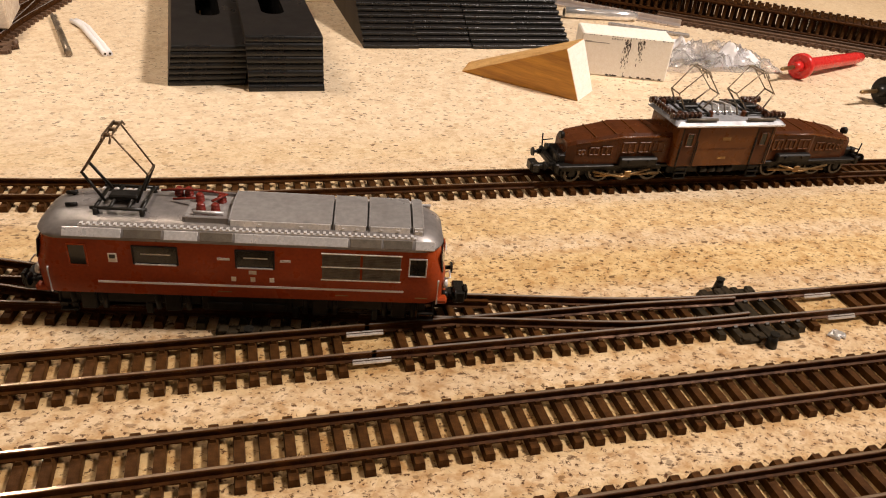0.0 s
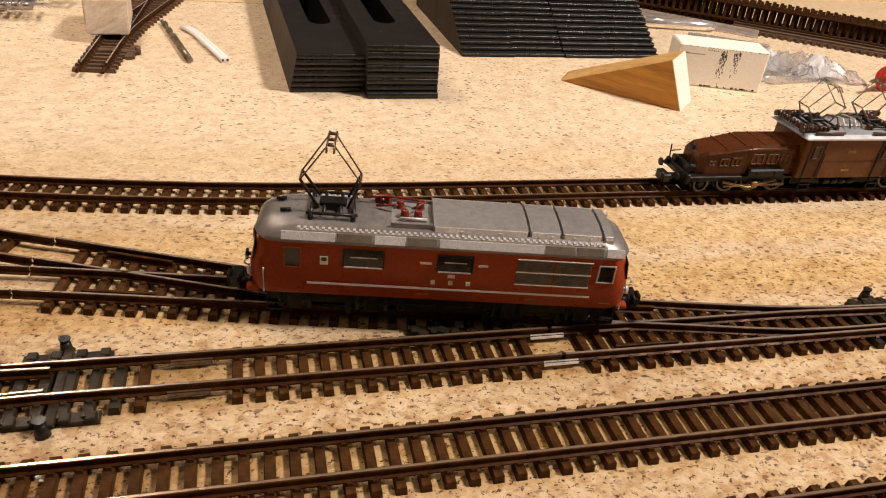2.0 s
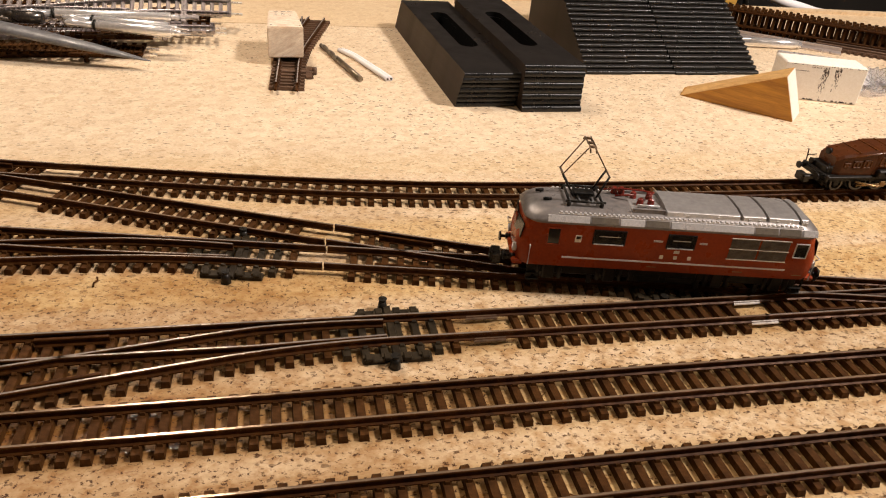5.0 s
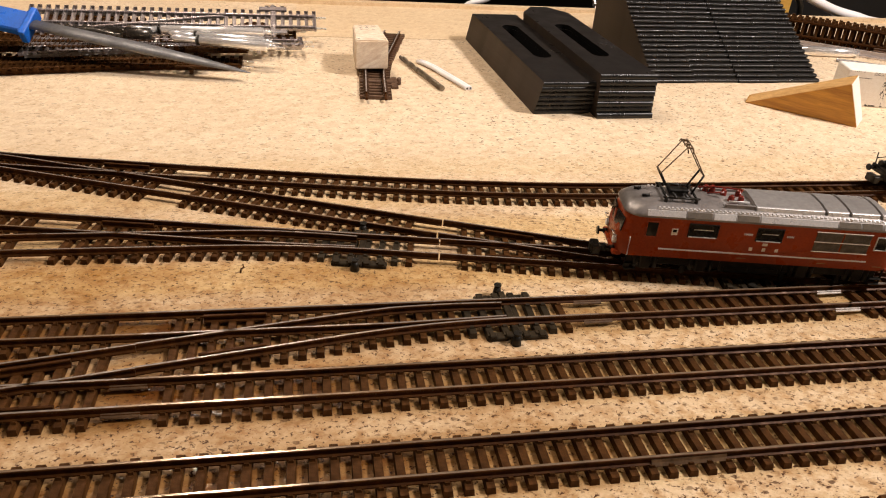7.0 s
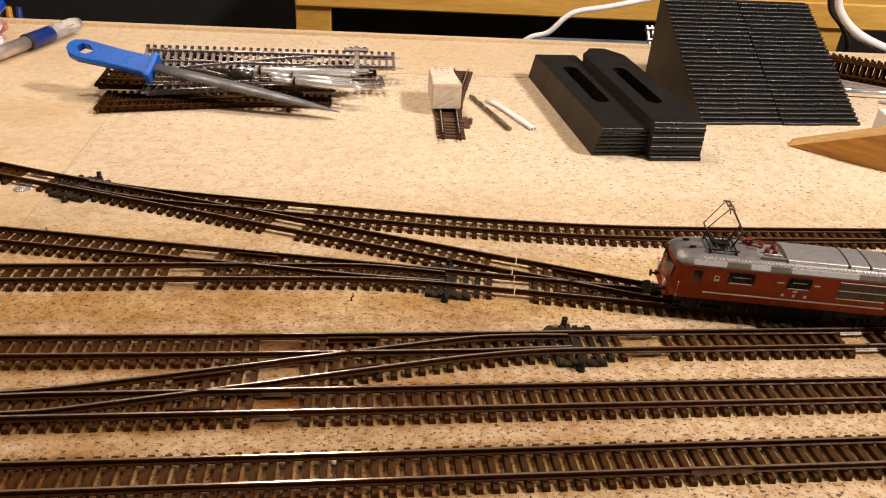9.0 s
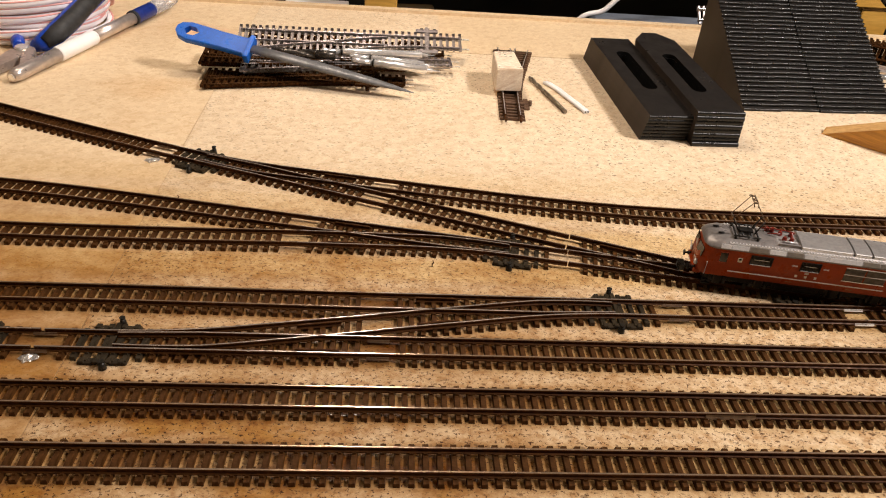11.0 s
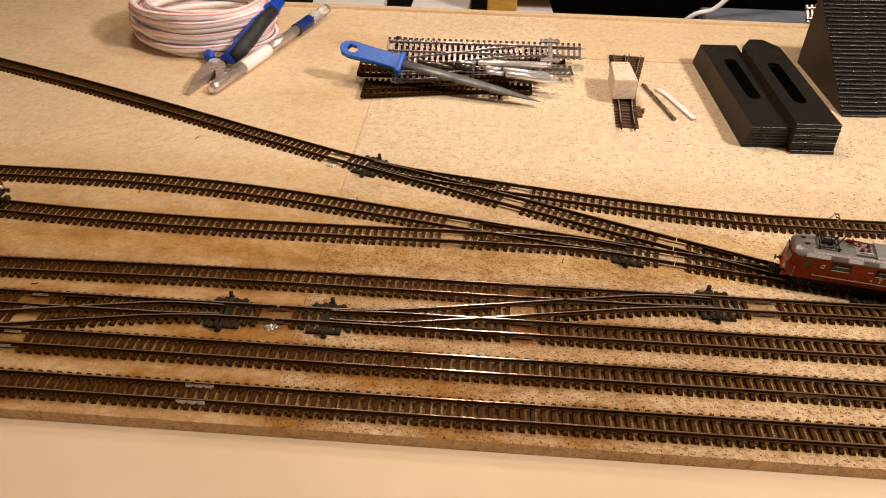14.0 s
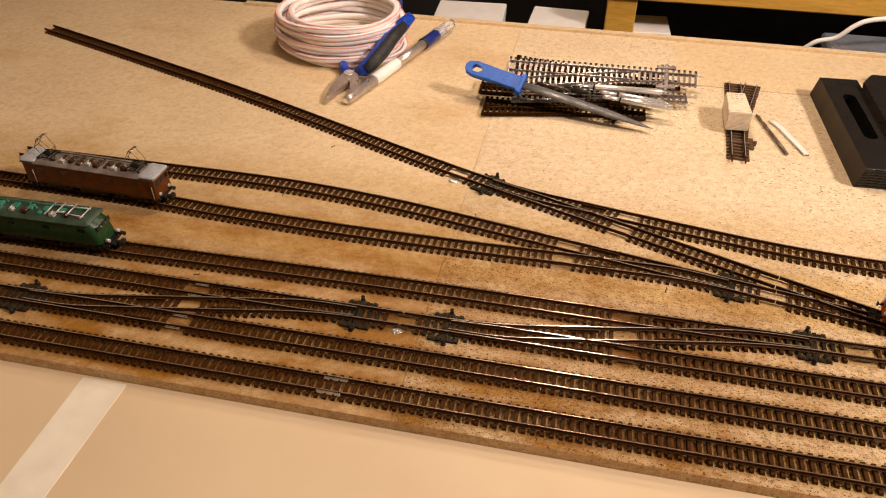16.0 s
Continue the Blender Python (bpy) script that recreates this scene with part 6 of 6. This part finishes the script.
# ---- things at the back right ----
def test_probe(label, name, a, b, mat, tipmat, flange):
    a, b = Vector(a), Vector(b)
    d = (b - a).normalized()
    t = thing(name, label, "test probe")
    bm = bmesh.new()
    tube(bm, [a, a + d * 2, a + d * (b - a).length * 0.9, b], [3.4, 3.6, 3.2, 2.6], 18)
    part("handle", bm, mat, t, "smooth plastic handle")
    bm = bmesh.new()
    tube(bm, [a - d * 2.4, a - d * 1.8, a + d * 0.4, a + d * 1.0], [flange - 0.6, flange, flange, flange - 0.6], 22)
    part("finger_guard", bm, mat, t, "round finger guard")
    bm = bmesh.new()
    tube(bm, [a - d * 8, a - d * 2.4], [2.2, 3.0], 14)
    part("nose", bm, mat, t)
    bm = bmesh.new()
    tube(bm, [a - d * 20, a - d * 18.5, a - d * 8], [0.2, 1.0, 1.1], 8)
    part("needle", bm, tipmat, t, "pointed metal tip")


test_probe("red plastic test probe lying on the board", "test_probe", (344, -20.5, 6.5), (402, 3, 4.2), RED_PLASTIC, BRASS, 6.5)
test_probe("black plastic test probe lying on the board", "test_probe", (365.5, -55.5, 6.6), (430, -42, 4.2), BLACK, BRASS, 6.6)


def tubes():
    t = thing("metal_tube", "polished metal tube with an open end behind a block", "metal tube")
    p, q = Vector((257, 84.5, 3.25)), Vector((303, 80.5, 2.9))
    d = (q - p).normalized()
    bm = bmesh.new()
    tube(bm, [p, p + (q - p) * 0.86, q], [3.2, 3.1, 2.2], 20)
    part("tube_wall", bm, CHROME, t, "bright metal wall")
    bm = bmesh.new()
    tube(bm, [p - d * 0.05, p + d * 0.1], 2.3, 16)
    part("bore", bm, UNLIT_BLACK, t, "dark disc for the shade in the bore")
    t = thing("metal_strip", "flat pale aluminium strip lying behind a tube", "metal strip", at(294, 95, 0.02, 0, 0, -35))
    bm = bmesh.new()
    box(bm, -46, 42, -4.0, 4.0, 0, 1.2, 0.25)
    box(bm, -46, 42, 3.0, 4.0, 1.0, 3.6, 0.2)
    part("strip", bm, ALUMINIUM, t)
    t = thing("steel_rod", "thin dull metal rod lying behind the pale block", "metal rod", at(301, 59, 0.02, 0, 0, -27))
    bm = bmesh.new()
    box(bm, -24, 23, -1.5, 1.5, 0, 2.0, 0.5)
    part("rod", bm, OLD_NICKEL, t)


tubes()


def flex_track(label, p, q, roll, z, mats, smat, name="flexible_track"):
    """A length of loose flexible track; roll turns it on its side."""
    p, q = Vector(p), Vector(q)
    length = (q - p).length
    ang = math.degrees(math.atan2(q.y - p.y, q.x - p.x))
    t = thing(name, label, "track", at(p.x, p.y, z, 0, 0, ang) @ pose(0, 0, 0, roll, 0, 0), "loose flexible track")
    line = [Vector((x, 0)) for x in np.arange(0, length + 1, 12)]
    for s in (-1, 1):
        bm = bmesh.new()
        rail_mesh(bm, offset(line, s * GAUGE))
        part("rail", bm, mats, t)
        bm = bmesh.new()
        box(bm, 0, length, s * GAUGE - 0.9, s * GAUGE + 0.9, 0.15, 1.5)
        part("web", bm, smat, t, "plastic web under the rail")
    first = None
    for k in range(int(length / PITCH)):
        m = at(2 + k * PITCH, 0, 0, 0, 0, 90)
        if first is None:
            first = part("sleeper", sleeper_mesh(LENGTH, (-GAUGE, GAUGE)), smat, t, "", m)
        else:
            same_part("sleeper", first, t, m)
    return t


flex_track("length of brown flexible track lying on its side", (258, 142), (560, -52), 78, 8.3, [RAIL, RAIL], SLEEPER)
flex_track("length of brown flexible track leaning on another", (262.3, 144.3), (562, -48.4), 78, 8.3, [RAIL, RAIL], SLEEPER)
flex_track("length of brown flexible track behind two others", (263.6, 149.1), (566, -44.9), 80, 8.3, [RAIL, RAIL], SLEEPER)
flex_track("length of worn brown flexible track lying flat", (322, 89), (545, -54), 0, 0.02, [LOOSE_BROWN, JOINER], LOOSE_BROWN)
flex_track("silver end of a loose track behind the plates", (157, 214), (290, 240), 55, 6, [OLD_NICKEL, BRIGHT], GREY_SLEEPER)


def crumpled_bag():
    t = thing("plastic_bag", "crumpled clear plastic bag with small brown parts inside", "plastic bag", at(304, 5, 0))
    rnd = random.Random(21)
    bm = bmesh.new()
    n, mgrid = 54, 30
    grid = []
    for i in range(n):
        row = []
        for j in range(mgrid):
            u, v = i / (n - 1), j / (mgrid - 1)
            x, y = (u - 0.5) * 74, (v - 0.5) * 36
            edge = (math.sin(math.pi * u) * math.sin(math.pi * v)) ** 0.35
            fold = 1 - abs(2 * noise.noise(Vector((x * 0.055, y * 0.07, 3.1))))
            crease = 1 - abs(2 * noise.noise(Vector((x * 0.14 + y * 0.05, y * 0.16, 7.7))))
            crinkle = 1 - abs(2 * noise.noise(Vector((x * 0.33, y * 0.36 - x * 0.1, 1.3))))
            wob = 5 * noise.noise(Vector((x * 0.08, y * 0.1, 12)))
            row.append(bm.verts.new((x + wob, y + 0.7 * wob, 0.4 + edge * (8.0 * fold ** 2 + 4.2 * crease ** 2 + 2.0 * crinkle ** 2 - 1.5))))
        grid.append(row)
    for i in range(n - 1):
        for j in range(mgrid - 1):
            bm.faces.new((grid[i][j], grid[i + 1][j], grid[i + 1][j + 1], grid[i][j + 1]))
    bmesh.ops.triangulate(bm, faces=list(bm.faces))
    bmesh.ops.solidify(bm, geom=list(bm.faces), thickness=0.2)
    part("film", bm, FILM, t, "creased clear film")
    bm = bmesh.new()
    for k in range(22):
        x, y = rnd.uniform(-24, 24), rnd.uniform(-11, 11)
        l, a = rnd.uniform(3, 9), rnd.uniform(0, 3.1)
        box(bm, -l / 2, l / 2, -0.8, 0.8, 0, rnd.uniform(0.8, 2.2), 0.2, 0, Matrix.Translation((x, y, 0.1)) @ Matrix.Rotation(a, 4, "Z"))
    part("contents", bm, CROC_HOOD, t, "small brown plastic parts")
    bm = bmesh.new()
    for x, y, l, w, seed in ((-12, 6, 21, 13, 2.0), (14, -5, 27, 14, 9.0)):
        rows = []
        for a in range(22):
            u = a / 21 - 0.5
            row = []
            for b in range(14):
                v = b / 13 - 0.5
                q = Vector((u * l * 0.13, v * w * 0.16, seed))
                lift = max(0.0, 1 - 4 * max(abs(u), abs(v)) ** 2)
                row.append(bm.verts.new((x + u * l + 2.5 * noise.noise(q * 1.7), y + v * w + 2.5 * noise.noise(q * 1.7 + Vector((5, 1, 0))), 1.2 + lift * (7.0 + 7.5 * noise.noise(q)) + 2.2 * noise.noise(q * 3.1))))
            rows.append(row)
        for r0, r1 in zip(rows, rows[1:]):
            for b in range(13):
                bm.faces.new((r0[b], r1[b], r1[b + 1], r0[b + 1]))
    bmesh.ops.triangulate(bm, faces=list(bm.faces))
    bmesh.ops.solidify(bm, geom=list(bm.faces), thickness=0.15)
    part("paper", bm, WHITE, t, "crumpled white paper in the bag")


crumpled_bag()


# ---- small bits along the tracks ----
def feeder_wires():
    for x, y, a in ((-300, -45, 70), (-336, -60, 60), (-348, -128, 100), (-312, -166, 80), (-212, -125, 110), (-370, -217, 15), (-90, -174, 80)):
        t = thing("feeder_wire", "short dark feeder wire end beside a track", "wire", at(x, y, 0, 0, 0, a), "feeder wire ends")
        bm = bmesh.new()
        tube(bm, [(0, 0, 0.25), (1.4, 0.3, 0.5), (2.8, -0.2, 0.35), (3.8, 0.3, 0.8)], 0.25, 6)
        part("wire_end", bm, SLEEPER, t)


feeder_wires()


def solder_blob(x, y, label, s=1.0):
    bm = bmesh.new()
    bmesh.ops.create_icosphere(bm, subdivisions=3, radius=1.9 * s)
    for v in bm.verts:
        v.co.x *= 1.7
        v.co.z = max(0.02, v.co.z * 0.32 + 0.3 + 0.5 * noise.noise(v.co * 0.7))
        v.co += 1.3 * s * Vector((noise.noise(v.co * 0.6), noise.noise(v.co * 0.6 + Vector((5, 0, 0))), 0))
    tagged(link_mesh("solder_blob", bm, BRIGHT, None, label, at(x, y, 0)), "", "solder")


solder_blob(209, -213.5, "shiny solder blob beside the turnout's end", 0.9)
solder_blob(-236, -86, "shiny solder blob beside the long track", 1.2)
solder_blob(-237, -237.6, "shiny solder blob beside a rail joint", 1.1)
for x, y, half, mat, label in ((13, Y2 - GAUGE - 0.75, 9.0, JOINER, "dull brass-coloured joiner clasping a yard rail"), (-258, Y1 + GAUGE - 0.75, 6.5, BRIGHT, "bright nickel joiner clasping a yard rail"), (-259, Y1 - GAUGE - 0.75, 6.5, BRIGHT, "bright nickel joiner clasping a yard rail")):
    bm = bmesh.new()
    prism(bm, [(-0.45, 1.7), (0.5, 1.7), (0.5, 3.1), (0.25, 3.1), (0.1, 2.4)], -half, half, 0, Matrix(((0, 0, 1, 0), (1, 0, 0, 0), (0, 1, 0, 0), (0, 0, 0, 1))))
    tagged(link_mesh("rail_joiner", bm, mat, None, label, at(x, y, 0)), "", "rail joiner", "joiners on the yard tracks")

t = thing("masking_tape", "strip of pale masking tape stuck on the lower panel", "tape")
bm = bmesh.new()
prism(bm, [(-394, -299), (-368.5, -299), (-370.5, -420), (-394, -420)], -6.69, -6.4)
part("strip", bm, TAPE, t)

# ---- the room ----
def wall(name, label, x0, x1, y0, y1, z0, z1, mat):
    bm = bmesh.new()
    box(bm, x0, x1, y0, y1, z0, z1)
    tagged(link_mesh(name, bm, mat), label, "wall", kind="structure")


PLASTER = worn("warm_plaster", (0.50, 0.42, 0.32), (0.60, 0.51, 0.40), 4, 0.8)
CARPET = worn("dark_floor", (0.03, 0.025, 0.02), (0.05, 0.042, 0.034), 60, 0.9)
wall("floor", "dark floor of the room", -1300, 1300, -1500, 1000, -800, -760, CARPET)
wall("ceiling", "pale plaster ceiling", -1300, 1300, -1500, 1000, 1600, 1650, PLASTER)
wall("wall_north", "back wall coloured near-black for the unlit space behind the shelves", -1300, 1300, 760, 800, -760, 1600, UNLIT_BLACK)
wall("wall_south", "plain plaster wall", -1300, 1300, -1500, -1460, -760, 1600, PLASTER)
wall("wall_west", "plain plaster wall", -1340, -1300, -1500, 1000, -760, 1600, PLASTER)
wall("wall_east", "plain plaster wall", 1300, 1340, -1500, 1000, -760, 1600, PLASTER)


def shelf_unit():
    t = thing("shelf_unit", "orange varnished wooden shelf unit behind the board", "shelf")
    for x0 in (-143, 362):
        bm = bmesh.new()
        box(bm, x0, x0 + 32, 300, 332, -760, -1, 1.0)
        part("post", bm, YELLOW_WOOD, t, "upright orange post")
    bm = bmesh.new()
    box(bm, -143, 700, 296, 330, -1, 24, 1.5)
    part("front_rail", bm, YELLOW_WOOD, t, "orange front rail")
    bm = bmesh.new()
    box(bm, -143, 700, 330, 700, 6, 22, 0.8)
    part("shelf_board", bm, YELLOW_WOOD, t, "orange shelf board")
    bm = bmesh.new()
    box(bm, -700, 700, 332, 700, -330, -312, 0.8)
    part("lower_board", bm, UNLIT_BLACK, t, "lower shelf board coloured near-black like the unlit space around it")


shelf_unit()
for x, y, z, a, w, h in ((-300, 326, -40, 3, 80, 62), (-196, 330, -41, -2, 64, 60), (-92, 326, -38, 4, 40, 50), (-480, 320, -36, -3, 90, 60)):
    t = thing("paper_box", "white paper box in the dark behind the board", "box", at(x, y, -312, 0, 0, a), "paper boxes")
    bm = bmesh.new()
    box(bm, -w / 2, w / 2, -h / 2, h / 2, 0, z + 312, 1.0)
    c = part("carton", bm, WHITE, t, "white carton")
    bm = bmesh.new()
    box(bm, -w / 2 - 0.6, w / 2 + 0.6, -h / 2 - 0.6, h / 2 + 0.6, z + 300, z + 312.6, 0.8)
    part("lid", bm, WHITE, c)


def pens():
    for x, tone, label in ((-386, GREEN, "green marker pen standing behind the board"), (-377, WEDGE_WOOD, "wooden pencil standing behind the board"), (-369, NAVY, "dark blue marker pen standing behind the board")):
        t = thing("marker_pen", label, "pen", at(x, 262, -100), "pens behind the board")
        bm = bmesh.new()
        tube(bm, [(0, 0, 0), (1, 2, 84), (1.2, 2.2, 84.2), (1.5, 3, 96)], [3.2, 3.2, 2.6, 2.4], 12)
        part("barrel", bm, tone, t)


pens()


def hose(label, pts, r, mat, name="cable"):
    t = thing(name, label, "cable", group="cables behind the board")
    bm = bmesh.new()
    dense = []
    ks = [Vector(p) for p in pts]
    ks = [2 * ks[0] - ks[1]] + ks + [2 * ks[-1] - ks[-2]]
    for a, b, c, d in zip(ks, ks[1:], ks[2:], ks[3:]):
        for s in range(8):
            u = s / 8
            dense.append(0.5 * (2 * b + (c - a) * u + (2 * a - 5 * b + 4 * c - d) * u * u + (3 * b - a - 3 * c + d) * u ** 3))
    dense.append(ks[-2])
    tube(bm, dense, r, 12)
    part("sheath", bm, mat, t)


hose("white cable hanging behind the board", [(40, 236, -30), (58, 231, -6), (76, 230, 1), (89, 230, 14), (101, 231, 20), (130, 236, 24), (190, 250, 34)], 2.3, WHITE)
hose("thick white cable hanging at the shelf's end", [(318, 214, 52), (325, 215, 34), (345, 215, 17), (370, 214, 6), (395, 213, 0), (440, 212, -6), (600, 208, -8)], 4.0, WHITE)
hose("black cable hanging from the shelf", [(312, 214, 48), (319, 215, 33), (336, 216, 18), (346, 216, -2), (349, 218, -60)], 2.6, BLACK)


def tray():
    t = thing("plastic_tray", "grey-blue plastic tray edge behind the board", "tray", at(120, 232, -20))
    bm = bmesh.new()
    tube(bm, [(-90, 30, -14), (-50, 8, 2), (0, 0, 6), (80, -2, 7), (210, -6, 7)], [3, 4, 5, 5, 5], 12)
    box(bm, -40, 210, 4, 60, -10, 2, 2.0)
    part("tray_body", bm, GREY_TRAY, t)
    return t


copy_thing(tray(), at(440, 226, -22))
